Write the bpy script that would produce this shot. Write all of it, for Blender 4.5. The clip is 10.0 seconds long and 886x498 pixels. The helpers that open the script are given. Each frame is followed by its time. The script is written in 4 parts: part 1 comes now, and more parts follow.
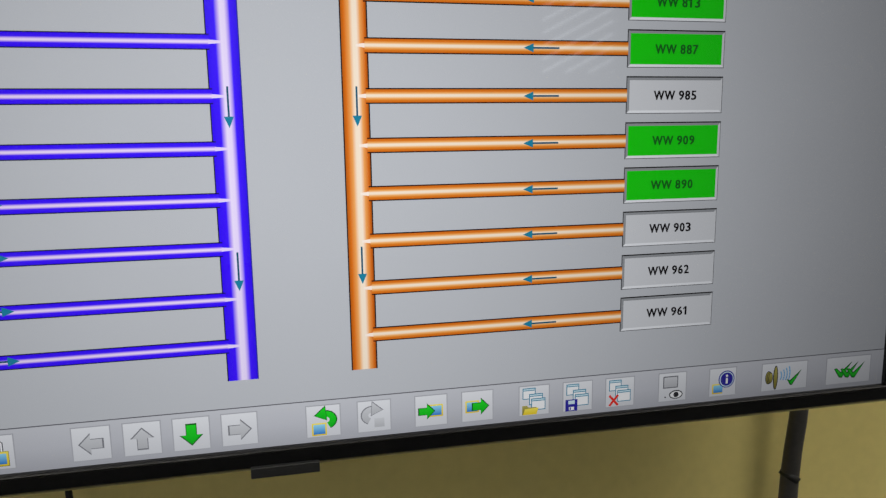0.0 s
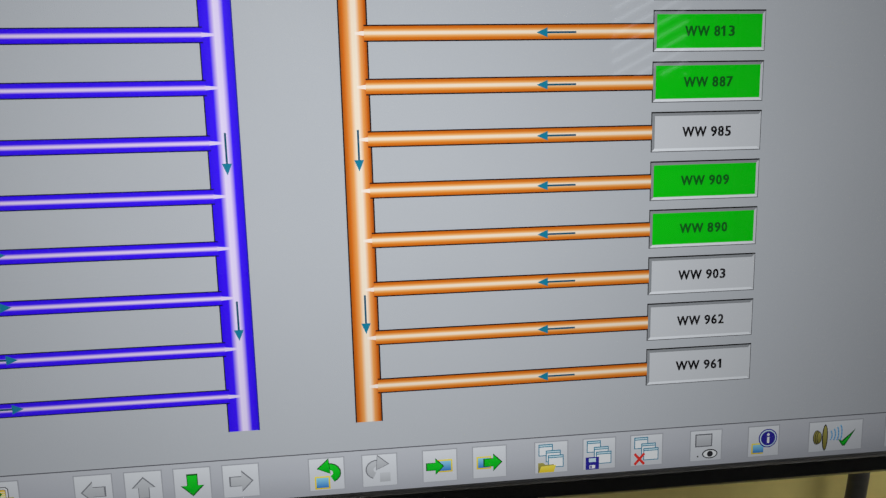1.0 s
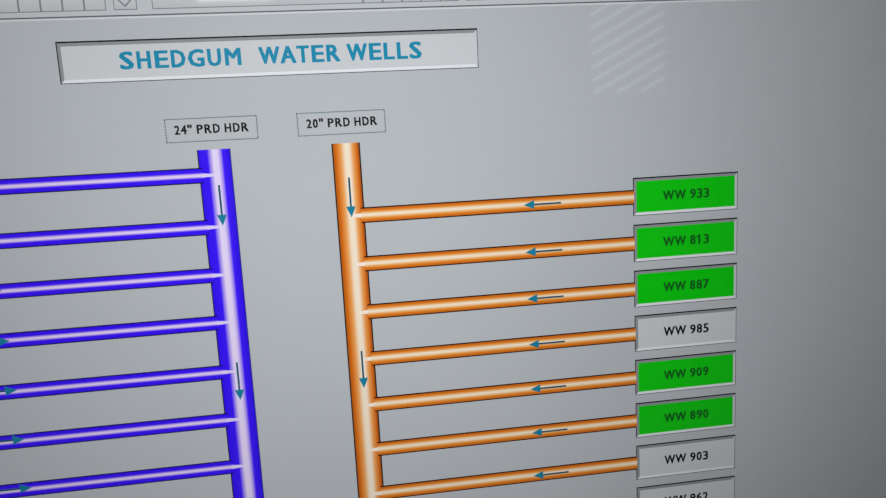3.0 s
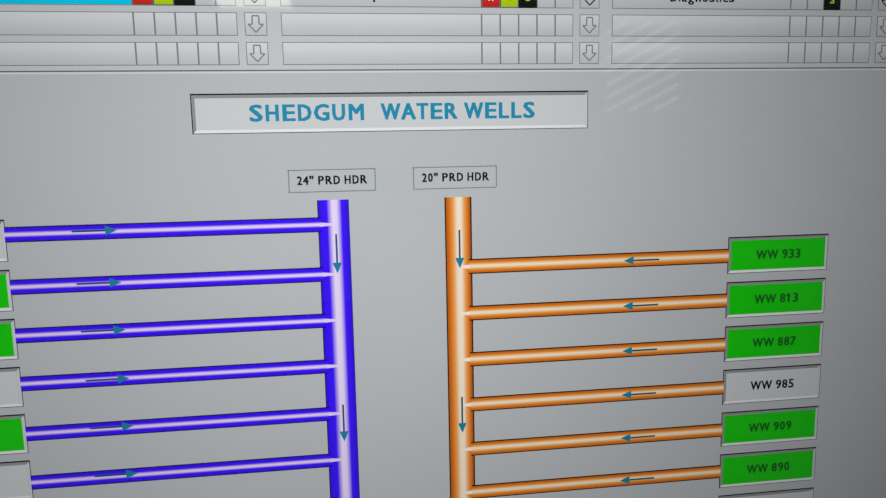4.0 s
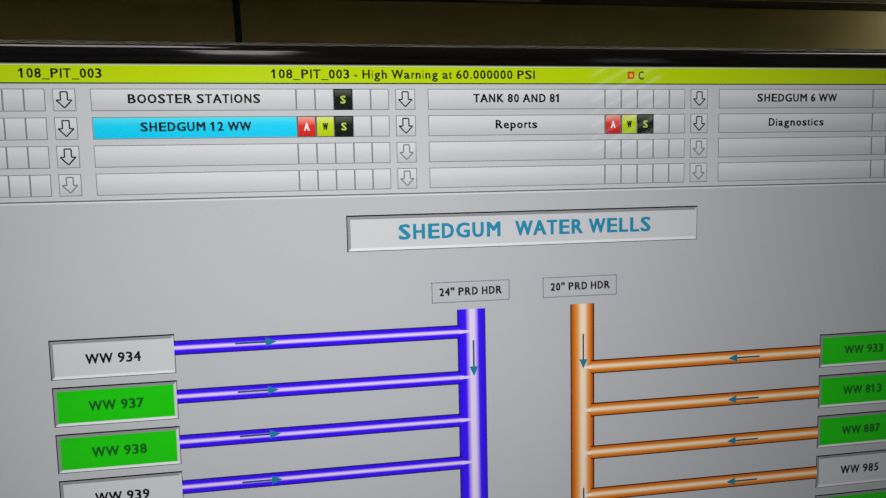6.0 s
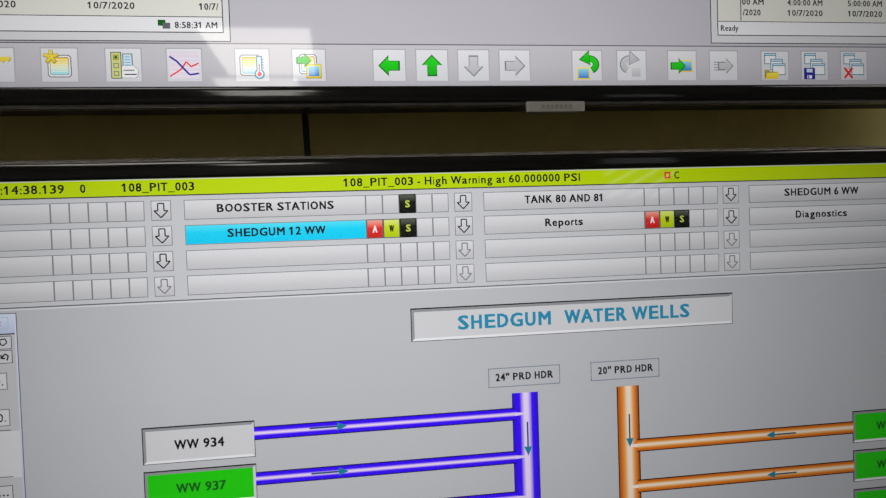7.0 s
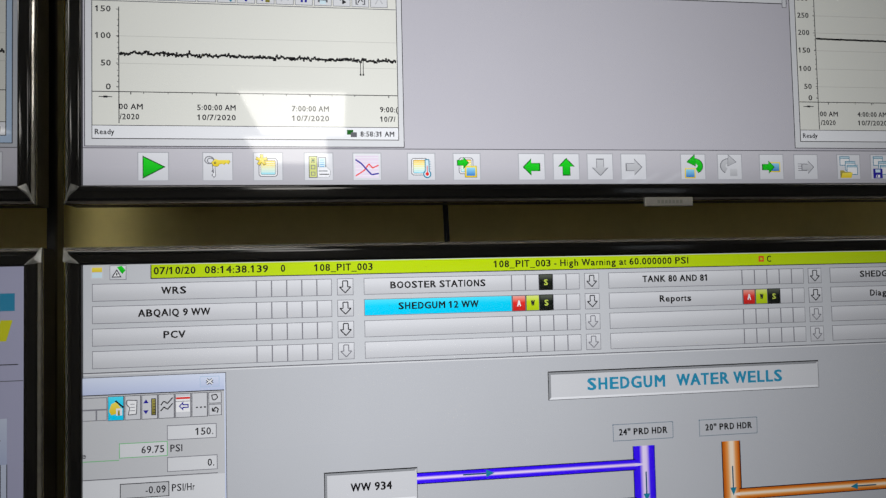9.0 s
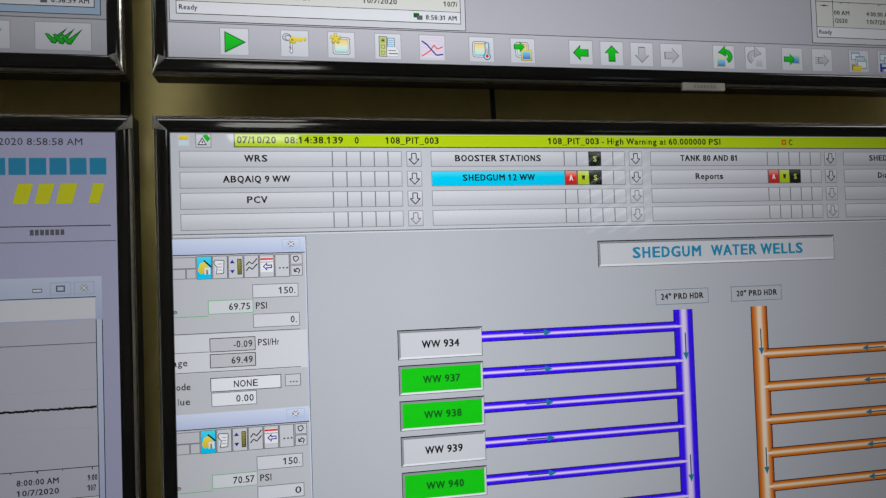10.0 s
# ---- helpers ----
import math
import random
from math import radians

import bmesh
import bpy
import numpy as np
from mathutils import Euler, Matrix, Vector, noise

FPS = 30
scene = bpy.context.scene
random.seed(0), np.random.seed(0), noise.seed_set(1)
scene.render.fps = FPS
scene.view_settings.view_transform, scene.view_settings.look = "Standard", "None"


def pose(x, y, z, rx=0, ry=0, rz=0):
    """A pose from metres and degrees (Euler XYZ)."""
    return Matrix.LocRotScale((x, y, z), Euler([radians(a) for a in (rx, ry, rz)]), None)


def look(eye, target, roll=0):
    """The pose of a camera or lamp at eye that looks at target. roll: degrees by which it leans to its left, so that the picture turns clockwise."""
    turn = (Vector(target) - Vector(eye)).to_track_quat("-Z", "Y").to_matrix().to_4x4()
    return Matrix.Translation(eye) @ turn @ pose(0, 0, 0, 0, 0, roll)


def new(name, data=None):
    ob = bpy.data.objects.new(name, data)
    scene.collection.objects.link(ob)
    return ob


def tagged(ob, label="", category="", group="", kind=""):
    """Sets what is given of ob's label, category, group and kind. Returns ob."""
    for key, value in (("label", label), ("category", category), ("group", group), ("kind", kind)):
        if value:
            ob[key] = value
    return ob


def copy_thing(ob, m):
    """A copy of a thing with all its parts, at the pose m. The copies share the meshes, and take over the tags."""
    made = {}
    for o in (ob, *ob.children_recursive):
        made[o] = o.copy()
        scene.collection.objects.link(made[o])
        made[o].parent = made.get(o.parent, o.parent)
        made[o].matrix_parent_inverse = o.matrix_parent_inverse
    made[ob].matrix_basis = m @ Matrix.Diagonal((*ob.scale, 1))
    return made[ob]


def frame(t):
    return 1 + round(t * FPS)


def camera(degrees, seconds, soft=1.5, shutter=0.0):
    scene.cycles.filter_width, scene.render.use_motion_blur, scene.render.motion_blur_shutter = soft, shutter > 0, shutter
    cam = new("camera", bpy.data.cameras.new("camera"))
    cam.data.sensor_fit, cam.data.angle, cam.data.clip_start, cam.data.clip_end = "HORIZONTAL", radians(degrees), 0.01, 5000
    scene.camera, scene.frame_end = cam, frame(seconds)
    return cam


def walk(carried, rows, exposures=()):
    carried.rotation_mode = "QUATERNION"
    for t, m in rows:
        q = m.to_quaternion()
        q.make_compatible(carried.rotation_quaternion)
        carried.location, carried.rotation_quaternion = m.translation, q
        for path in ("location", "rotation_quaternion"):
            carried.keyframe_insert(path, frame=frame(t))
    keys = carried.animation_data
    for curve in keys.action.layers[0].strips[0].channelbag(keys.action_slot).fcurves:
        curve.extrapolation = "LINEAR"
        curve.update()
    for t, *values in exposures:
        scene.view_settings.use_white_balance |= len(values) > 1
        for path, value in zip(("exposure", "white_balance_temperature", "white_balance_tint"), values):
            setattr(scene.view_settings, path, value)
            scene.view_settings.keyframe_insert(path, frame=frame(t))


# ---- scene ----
cam = camera(64.4, 10.0, soft=1.3)
PATH = [
    (0, (0.618, -0.588, 1.182), (1.036, 1.341, 0.86), -0.8),
    (0.5, (0.652, -0.567, 1.201), (0.95, 1.393, 0.937), -0.4),
    (1, (0.677, -0.561, 1.213), (0.896, 1.403, 0.903), -1.4),
    (1.5, (0.692, -0.552, 1.243), (0.937, 1.409, 0.938), -2.0),
    (2, (0.691, -0.557, 1.303), (0.958, 1.408, 1.041), -1.8),
    (2.2, (0.687, -0.558, 1.324), (0.95, 1.406, 1.049), -2.2),
    (3.3, (0.654, -0.574, 1.398), (0.913, 1.387, 1.097), -3.1),
    (3.5, (0.634, -0.571, 1.4), (0.9, 1.392, 1.131), -2.8),
    (4, (0.586, -0.573, 1.431), (0.844, 1.391, 1.151), -1.1),
    (4.5, (0.544, -0.583, 1.444), (0.86, 1.369, 1.142), -0.9),
    (5, (0.479, -0.589, 1.463), (0.856, 1.358, 1.206), 0.0),
    (5.2, (0.451, -0.593, 1.484), (0.823, 1.358, 1.249), 0.2),
    (6.3, (0.449, -0.596, 1.508), (0.766, 1.371, 1.333), -1.6),
    (6.5, (0.441, -0.601, 1.516), (0.763, 1.366, 1.356), -1.8),
    (7, (0.404, -0.639, 1.551), (0.7, 1.338, 1.487), -1.9),
    (7.5, (0.36, -0.661, 1.563), (0.679, 1.314, 1.583), -1.6),
    (8, (0.349, -0.684, 1.581), (0.65, 1.292, 1.652), -2.0),
    (8.5, (0.3, -0.709, 1.592), (0.565, 1.271, 1.685), -1.0),
    (9, (0.25, -0.735, 1.579), (0.539, 1.242, 1.663), -1.3),
    (9.5, (0.211, -0.745, 1.514), (0.584, 1.22, 1.541), -2.2),
    (10, (0.126, -0.766, 1.45), (0.53, 1.192, 1.507), -1.9),
]
walk(cam, [(t, look(eye, target, roll)) for t, eye, target, roll in PATH],
     exposures=((0, -0.07, 6330, 10), (1, -0.12, 6250, 8), (2, -0.09, 6230, 7), (3.5, -0.11, 6400, 7), (4.5, -0.11, 6500, 8), (5, -0.03, 6500, 9), (6.5, -0.05, 6500, 10), (7, -0.04, 6510, 11),
                (7.5, 0.03, 6520, 11), (8, 0.06, 6500, 11), (8.5, -0.05, 6450, 11), (9, 0.06, 6330, 11), (9.5, 0.03, 6350, 11), (10, 0.01, 6200, 11)))

# ---- light: the room's ceiling panels, some added as unseen fill, are the light; a dim sky stands outside the window ----
world = bpy.data.worlds.new("world")
scene.world = world
world.use_nodes = True
sky = world.node_tree.nodes.new("ShaderNodeTexSky")
sky.sky_type, sky.sun_disc = "NISHITA", False
sky.sun_elevation, sky.sun_rotation = radians(40), radians(150)
world.node_tree.links.new(sky.outputs[0], world.node_tree.nodes["Background"].inputs[0])
world.node_tree.nodes["Background"].inputs[1].default_value = 0.08
PANEL_GLOW = 8.5

# ---- dimensions (metres) ----
W, H = 1.21, 0.6806                 # lit area of a 55-inch panel
PX = W / 1920                       # one step of the screen raster
ROOM = (-3.0, 4.4, -6.2, 0.15, 2.7)  # x0, x1, y0, y1, height


# ---- materials ----
def lin(c):
    return tuple((v / 255 / 12.92 if v <= 10 else ((v / 255 + 0.055) / 1.055) ** 2.4) for v in c) + (1,)


def nodes_of(name):
    m = bpy.data.materials.new(name)
    m.use_nodes = True
    t = m.node_tree
    return m, t, t.nodes["Principled BSDF"]


FILM = 0.055          # what the panel's polarising film lets through, straight on; less at a slant


def level_fade_group():
    """Emission level of the panels: each display set a little differently, a painted fall-off to the left, faint
    mottling.
    """
    g = bpy.data.node_groups.new("level_fade", "ShaderNodeTree")
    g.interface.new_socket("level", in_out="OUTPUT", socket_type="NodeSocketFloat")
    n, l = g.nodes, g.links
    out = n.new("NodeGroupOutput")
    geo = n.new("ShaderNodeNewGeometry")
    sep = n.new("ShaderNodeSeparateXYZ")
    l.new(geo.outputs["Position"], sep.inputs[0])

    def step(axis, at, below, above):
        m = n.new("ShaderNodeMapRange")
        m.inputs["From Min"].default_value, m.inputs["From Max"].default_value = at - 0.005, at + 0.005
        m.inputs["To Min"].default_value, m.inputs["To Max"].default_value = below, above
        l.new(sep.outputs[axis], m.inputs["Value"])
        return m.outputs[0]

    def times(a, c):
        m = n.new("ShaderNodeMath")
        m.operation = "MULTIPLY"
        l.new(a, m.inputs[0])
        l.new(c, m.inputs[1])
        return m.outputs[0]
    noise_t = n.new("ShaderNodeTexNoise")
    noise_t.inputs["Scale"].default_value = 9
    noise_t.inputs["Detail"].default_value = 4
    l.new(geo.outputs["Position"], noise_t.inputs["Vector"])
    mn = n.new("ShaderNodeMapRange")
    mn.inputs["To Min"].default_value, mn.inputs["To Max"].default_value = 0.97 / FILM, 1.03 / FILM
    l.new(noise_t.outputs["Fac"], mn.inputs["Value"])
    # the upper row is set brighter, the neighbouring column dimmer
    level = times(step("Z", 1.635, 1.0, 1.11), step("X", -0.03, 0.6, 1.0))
    # fall-off painted into the emission: dimmer towards x = 0 and beyond
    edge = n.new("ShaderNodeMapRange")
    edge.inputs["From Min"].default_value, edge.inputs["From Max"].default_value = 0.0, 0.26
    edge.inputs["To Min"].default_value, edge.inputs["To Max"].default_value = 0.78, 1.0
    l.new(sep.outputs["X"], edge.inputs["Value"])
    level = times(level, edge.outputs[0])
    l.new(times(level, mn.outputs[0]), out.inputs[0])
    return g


LEVEL_FADE = level_fade_group()


def lit(name, *stops, across=True):
    """A lit display colour behind a polarising film that swallows more at a slant, under the glossy front glass.
    Several stops make a ramp over the piece (0 = lower/left edge)."""
    m, t, b = nodes_of(name)
    b.inputs["Base Color"].default_value = (0, 0, 0, 1)
    b.inputs["Specular IOR Level"].default_value = 0.0
    b.inputs["Coat Weight"].default_value = 1.0
    b.inputs["Coat IOR"].default_value = 1.0
    b.inputs["Coat Tint"].default_value = (FILM, FILM, FILM, 1)
    glass = t.nodes.new("ShaderNodeBsdfPrincipled")
    glass.inputs["Base Color"].default_value = (0.01, 0.01, 0.011, 1)
    glass.inputs["Roughness"].default_value = 0.038
    glass.inputs["IOR"].default_value = 1.45
    both = t.nodes.new("ShaderNodeAddShader")
    t.links.new(b.outputs[0], both.inputs[0])
    t.links.new(glass.outputs[0], both.inputs[1])
    t.links.new(both.outputs[0], t.nodes["Material Output"].inputs["Surface"])
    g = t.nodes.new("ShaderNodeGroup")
    g.node_tree = LEVEL_FADE
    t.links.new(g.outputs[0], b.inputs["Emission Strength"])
    if len(stops) == 1:
        b.inputs["Emission Color"].default_value = lin(stops[0][1])
    else:
        uv = t.nodes.new("ShaderNodeUVMap")
        sep = t.nodes.new("ShaderNodeSeparateXYZ")
        ramp = t.nodes.new("ShaderNodeValToRGB")
        t.links.new(uv.outputs[0], sep.inputs[0])
        t.links.new(sep.outputs["Y" if across else "X"], ramp.inputs[0])
        e = ramp.color_ramp.elements
        e[0].position, e[0].color = stops[0][0], lin(stops[0][1])
        e[1].position, e[1].color = stops[-1][0], lin(stops[-1][1])
        for p, c in stops[1:-1]:
            x = e.new(p)
            x.color = lin(c)
        t.links.new(ramp.outputs[0], b.inputs["Emission Color"])
    return m


def flat(name, *rgb):
    return lit(name, (0, rgb))


BG = flat("screen_grey", 189, 191, 195)
BG_HEAD = flat("screen_header_grey", 199, 201, 204)
BG_TOOL = lit("screen_toolbar_grey", (0, (172, 171, 176)), (0.5, (191, 189, 195)), (1, (199, 197, 202)))
BG_TOOL_COOL = lit("screen_cool_toolbar_grey", (0, (170, 171, 177)), (0.5, (189, 190, 196)), (1, (197, 198, 203)))
BG_COOL = flat("screen_cool_grey", 188, 188, 214)
BG_UPPER = flat("screen_lavender_grey", 191, 189, 196)
INK = flat("screen_black", 16, 16, 18)
INK_SOFT = flat("screen_dark_grey", 40, 40, 44)
GREY_LINE = flat("screen_line_grey", 100, 100, 106)
GREY_PALE = flat("screen_pale_line", 132, 132, 138)
BTN = lit("screen_button", (0, (194, 195, 198)), (0.35, (202, 203, 206)), (0.7, (214, 215, 218)), (1, (219, 220, 223)))
BTN_ICON = lit("screen_icon_button", (0, (206, 207, 211)), (1, (226, 227, 230)))
BTN_EDGE = flat("screen_icon_button_edge", 172, 173, 178)
PLATE = flat("screen_plate", 208, 209, 212)
PLATE_DARK = flat("screen_bevel_dark", 146, 148, 151)
PLATE_LITE = flat("screen_bevel_light", 234, 235, 238)
GREEN = flat("screen_green", 24, 204, 0)
GREEN_INK = flat("screen_green_ink", 14, 88, 24)
GREEN_ICON = lit("screen_icon_green", (0, (12, 176, 20)), (1, (34, 214, 32)))
GREEN_EDGE = flat("screen_icon_green_edge", 10, 95, 20)
PIPE_B = lit("screen_blue_pipe", (0, (40, 6, 212)), (0.08, (50, 4, 248)), (0.3, (62, 16, 252)), (0.38, (185, 150, 248)), (0.47, (240, 224, 252)),
             (0.56, (232, 212, 252)), (0.64, (176, 140, 246)), (0.72, (62, 16, 252)), (0.92, (50, 4, 248)), (1, (40, 6, 212)))
TRUNK_B = lit("screen_blue_trunk", (0, (48, 4, 244)), (0.28, (60, 14, 252)), (0.38, (186, 160, 246)), (0.46, (236, 222, 252)), (0.6, (232, 216, 252)),
              (0.69, (176, 150, 246)), (0.76, (62, 18, 252)), (1, (42, 2, 232)), across=False)
PIPE_O = lit("screen_orange_pipe", (0, (205, 98, 8)), (0.18, (224, 124, 26)), (0.33, (242, 176, 100)), (0.45, (251, 229, 202)), (0.58, (251, 232, 208)), (0.69, (243, 180, 106)),
             (0.83, (224, 122, 24)), (1, (200, 94, 8)))
TRUNK_O = lit("screen_orange_trunk", (0, (168, 80, 8)), (0.14, (220, 112, 16)), (0.31, (240, 164, 86)), (0.46, (250, 230, 204)), (0.6, (250, 232, 210)),
              (0.74, (240, 162, 84)), (0.9, (212, 104, 14)), (1, (140, 60, 5)), across=False)
HI_B = flat("screen_blue_glint", 232, 214, 252)
HI_O = flat("screen_orange_glint", 255, 238, 224)
TEAL = flat("screen_teal", 26, 128, 158)
TEAL_DARK = flat("screen_teal_dark", 18, 84, 112)
TITLE = flat("screen_title_teal", 34, 140, 176)
YELLOW = flat("screen_alarm_yellow", 188, 216, 4)
CYAN = lit("screen_cyan", (0, (0, 205, 244)), (0.6, (10, 212, 248)), (1, (80, 226, 250)))
RED = flat("screen_red", 226, 48, 38)
BLACK_TAG = lit("screen_black_tag", (0, (10, 14, 10)), (0.6, (18, 24, 18)), (1, (90, 96, 84)))
TAG_INK = flat("screen_tag_letter", 184, 200, 80)
WHITE = flat("screen_white", 240, 240, 240)
TAG_RED = lit("screen_red_tag", (0, (196, 30, 24)), (0.55, (226, 46, 38)), (0.75, (238, 120, 104)), (1, (236, 170, 158)))
TAG_YELLOW = lit("screen_yellow_tag", (0, (176, 200, 10)), (0.6, (196, 220, 20)), (1, (222, 232, 130)))
CHART = flat("screen_chart_cream", 226, 226, 217)
CHART_GREY = flat("screen_chart_grey", 204, 204, 214)
GRIDLINE = flat("screen_chart_grid", 202, 202, 194)
SKYBLUE = lit("screen_window_title", (0, (190, 200, 228)), (1, (214, 222, 240)))
AERO = flat("screen_window_edge", 178, 200, 224)
FACE = flat("screen_faceplate_grey", 196, 197, 199)
FIELD = flat("screen_field", 216, 217, 219)
FIELD_WHITE = flat("screen_field_white", 234, 235, 237)
MINT = flat("screen_mint_line", 120, 190, 130)
ICON_BLUE = lit("screen_icon_blue", (0, (40, 120, 200)), (1, (150, 215, 240)))
ICON_NAVY = flat("screen_icon_navy", 40, 35, 150)
ICON_YELLOW = lit("screen_icon_yellow", (0, (226, 196, 30)), (1, (246, 226, 90)))
ICON_SHEET = lit("screen_icon_sheet", (0, (150, 222, 240)), (0.4, (226, 240, 200)), (0.7, (248, 228, 110)), (1, (250, 200, 30)))
ICON_OLIVE = lit("screen_icon_olive", (0, (120, 112, 40)), (1, (176, 166, 84)))
ICON_CASE = flat("screen_icon_case", 206, 212, 128)
ICON_GREY = lit("screen_icon_grey", (0, (180, 181, 184)), (1, (204, 205, 208)))
ICON_GREY_EDGE = flat("screen_icon_grey_edge", 128, 129, 134)
ICON_ROSE = flat("screen_icon_rose", 224, 212, 226)
ICON_TEAL = flat("screen_icon_teal", 40, 130, 160)
ICON_PALE = flat("screen_icon_pale", 206, 228, 236)
LOGO_TEAL = flat("screen_logo_teal", 44, 146, 184)
LOGO_YELLOW = flat("screen_logo_yellow", 226, 226, 24)


def surface(name, rgb, rough=0.6, metal=0.0, grain=40.0, depth=0.15, spread=0.12, bump=0.05, coat=0.0):
    """A painted, plastic or metal surface with variation at two scales and fine relief."""
    m, t, b = nodes_of(name)
    co = t.nodes.new("ShaderNodeTexCoord")
    fine = t.nodes.new("ShaderNodeTexNoise")
    fine.inputs["Scale"].default_value, fine.inputs["Detail"].default_value = grain, 6
    broad = t.nodes.new("ShaderNodeTexNoise")
    broad.inputs["Scale"].default_value, broad.inputs["Detail"].default_value = grain / 18, 3
    for x in (fine, broad):
        t.links.new(co.outputs["Object"], x.inputs["Vector"])
    add = t.nodes.new("ShaderNodeMath")
    add.operation = "ADD"
    t.links.new(fine.outputs["Fac"], add.inputs[0])
    t.links.new(broad.outputs["Fac"], add.inputs[1])
    ramp = t.nodes.new("ShaderNodeMapRange")
    ramp.inputs["From Min"].default_value, ramp.inputs["From Max"].default_value = 0.6, 1.4
    ramp.inputs["To Min"].default_value, ramp.inputs["To Max"].default_value = 1 - spread, 1 + spread
    t.links.new(add.outputs[0], ramp.inputs["Value"])
    mix = t.nodes.new("ShaderNodeVectorMath")
    mix.operation = "SCALE"
    mix.inputs[0].default_value = rgb
    t.links.new(ramp.outputs[0], mix.inputs["Scale"])
    t.links.new(mix.outputs[0], b.inputs["Base Color"])
    rr = t.nodes.new("ShaderNodeMapRange")
    rr.inputs["To Min"].default_value, rr.inputs["To Max"].default_value = max(0.02, rough - depth), min(1, rough + depth)
    t.links.new(broad.outputs["Fac"], rr.inputs["Value"])
    t.links.new(rr.outputs[0], b.inputs["Roughness"])
    b.inputs["Metallic"].default_value = metal
    b.inputs["Coat Weight"].default_value = coat
    if bump:
        bp = t.nodes.new("ShaderNodeBump")
        bp.inputs["Strength"].default_value, bp.inputs["Distance"].default_value = bump, 0.002
        t.links.new(fine.outputs["Fac"], bp.inputs["Height"])
        t.links.new(bp.outputs[0], b.inputs["Normal"])
    return m


WALL = surface("cream_wall_paint", (0.84, 0.71, 0.26), 0.38, grain=60, spread=0.06, bump=0.12)
# walls out of view; grey chosen to keep bounced light low
ROOM_PAINT = surface("mid_grey_wall_paint", (0.27, 0.26, 0.235), 0.6, grain=60, spread=0.05, bump=0.1)
CEIL = surface("ceiling_tile_white", (0.72, 0.72, 0.7), 0.85, grain=120, spread=0.05, bump=0.3)
CARPET = surface("grey_carpet", (0.06, 0.06, 0.065), 0.95, grain=300, spread=0.25, bump=0.5)
BEZEL = surface("glossy_black_bezel", (0.005, 0.005, 0.005), 0.075, grain=80, depth=0.05, spread=0.2, bump=0.015)
BEZEL.node_tree.nodes["Principled BSDF"].inputs["Specular IOR Level"].default_value = 0.34
TRIM = surface("clear_polished_edge", (0.24, 0.23, 0.21), 0.12, metal=0.7, grain=150, depth=0.08, spread=0.3, bump=0.05)
HOUSING = surface("matt_black_plastic", (0.011, 0.01, 0.01), 0.6, grain=300, spread=0.2, bump=0.1)
GLINT_CAP = surface("grey_corner_glint", (0.14, 0.14, 0.136), 0.14, grain=120, depth=0.06, spread=0.4, bump=0.06, metal=0.3)
BADGE = surface("brushed_silver", (0.3, 0.29, 0.27), 0.35, metal=0.6, grain=200, spread=0.1)
# the same silver badge with its shade put into the colour
BADGE_SHADED = surface("shaded_silver", (0.022, 0.022, 0.022), 0.3, grain=200, spread=0.1)
BADGE_INK = surface("badge_lettering_grey", (0.16, 0.16, 0.15), 0.5, grain=200)
HOSE = surface("grey_cable_sleeve", (0.06, 0.057, 0.054), 0.42, grain=150, spread=0.15, bump=0.2)
RUBBER = surface("black_rubber", (0.008, 0.008, 0.008), 0.6, grain=200, spread=0.2)
STEEL = surface("black_mount_steel", (0.02, 0.02, 0.02), 0.45, metal=0.3, grain=100)
FRAME_WHITE = surface("white_enamel", (0.75, 0.75, 0.73), 0.4, grain=80, spread=0.04)
SLAT = surface("blind_slat_grey", (0.22, 0.22, 0.21), 0.5, grain=60, spread=0.05)
GLOW, _t, _b = nodes_of("lamp_diffuser")
_b.inputs["Base Color"].default_value = (0.8, 0.8, 0.78, 1)
_b.inputs["Emission Color"].default_value = (1.0, 0.96, 0.88, 1)
_b.inputs["Emission Strength"].default_value = PANEL_GLOW
DAY, _t, _b = nodes_of("daylight_backdrop")
_b.inputs["Base Color"].default_value = (0, 0, 0, 1)
_b.inputs["Emission Color"].default_value = (0.92, 0.96, 1.0, 1)
_b.inputs["Emission Strength"].default_value = 3.7


# ---- mesh helpers ----
def part(name, bm, material, parent=None, label=""):
    me = bpy.data.meshes.new(name)
    bm.normal_update()
    bm.to_mesh(me)
    bm.free()
    me.materials.append(material)
    ob = new(name, me)
    if parent:
        ob.parent = parent
    if label:
        tagged(ob, label)
    return ob


def box(x0, x1, y0, y1, z0, z1, bevel=0.0, bm=None):
    bm = bm or bmesh.new()
    r = bmesh.ops.create_cube(bm, size=1, matrix=Matrix.Translation(((x0 + x1) / 2, (y0 + y1) / 2, (z0 + z1) / 2)) @ Matrix.Diagonal((x1 - x0, y1 - y0, z1 - z0, 1)))
    if bevel:
        edges = list({e for v in r["verts"] for e in v.link_edges})
        bmesh.ops.bevel(bm, geom=edges, offset=bevel, segments=2, affect="EDGES", profile=0.5)
    return bm


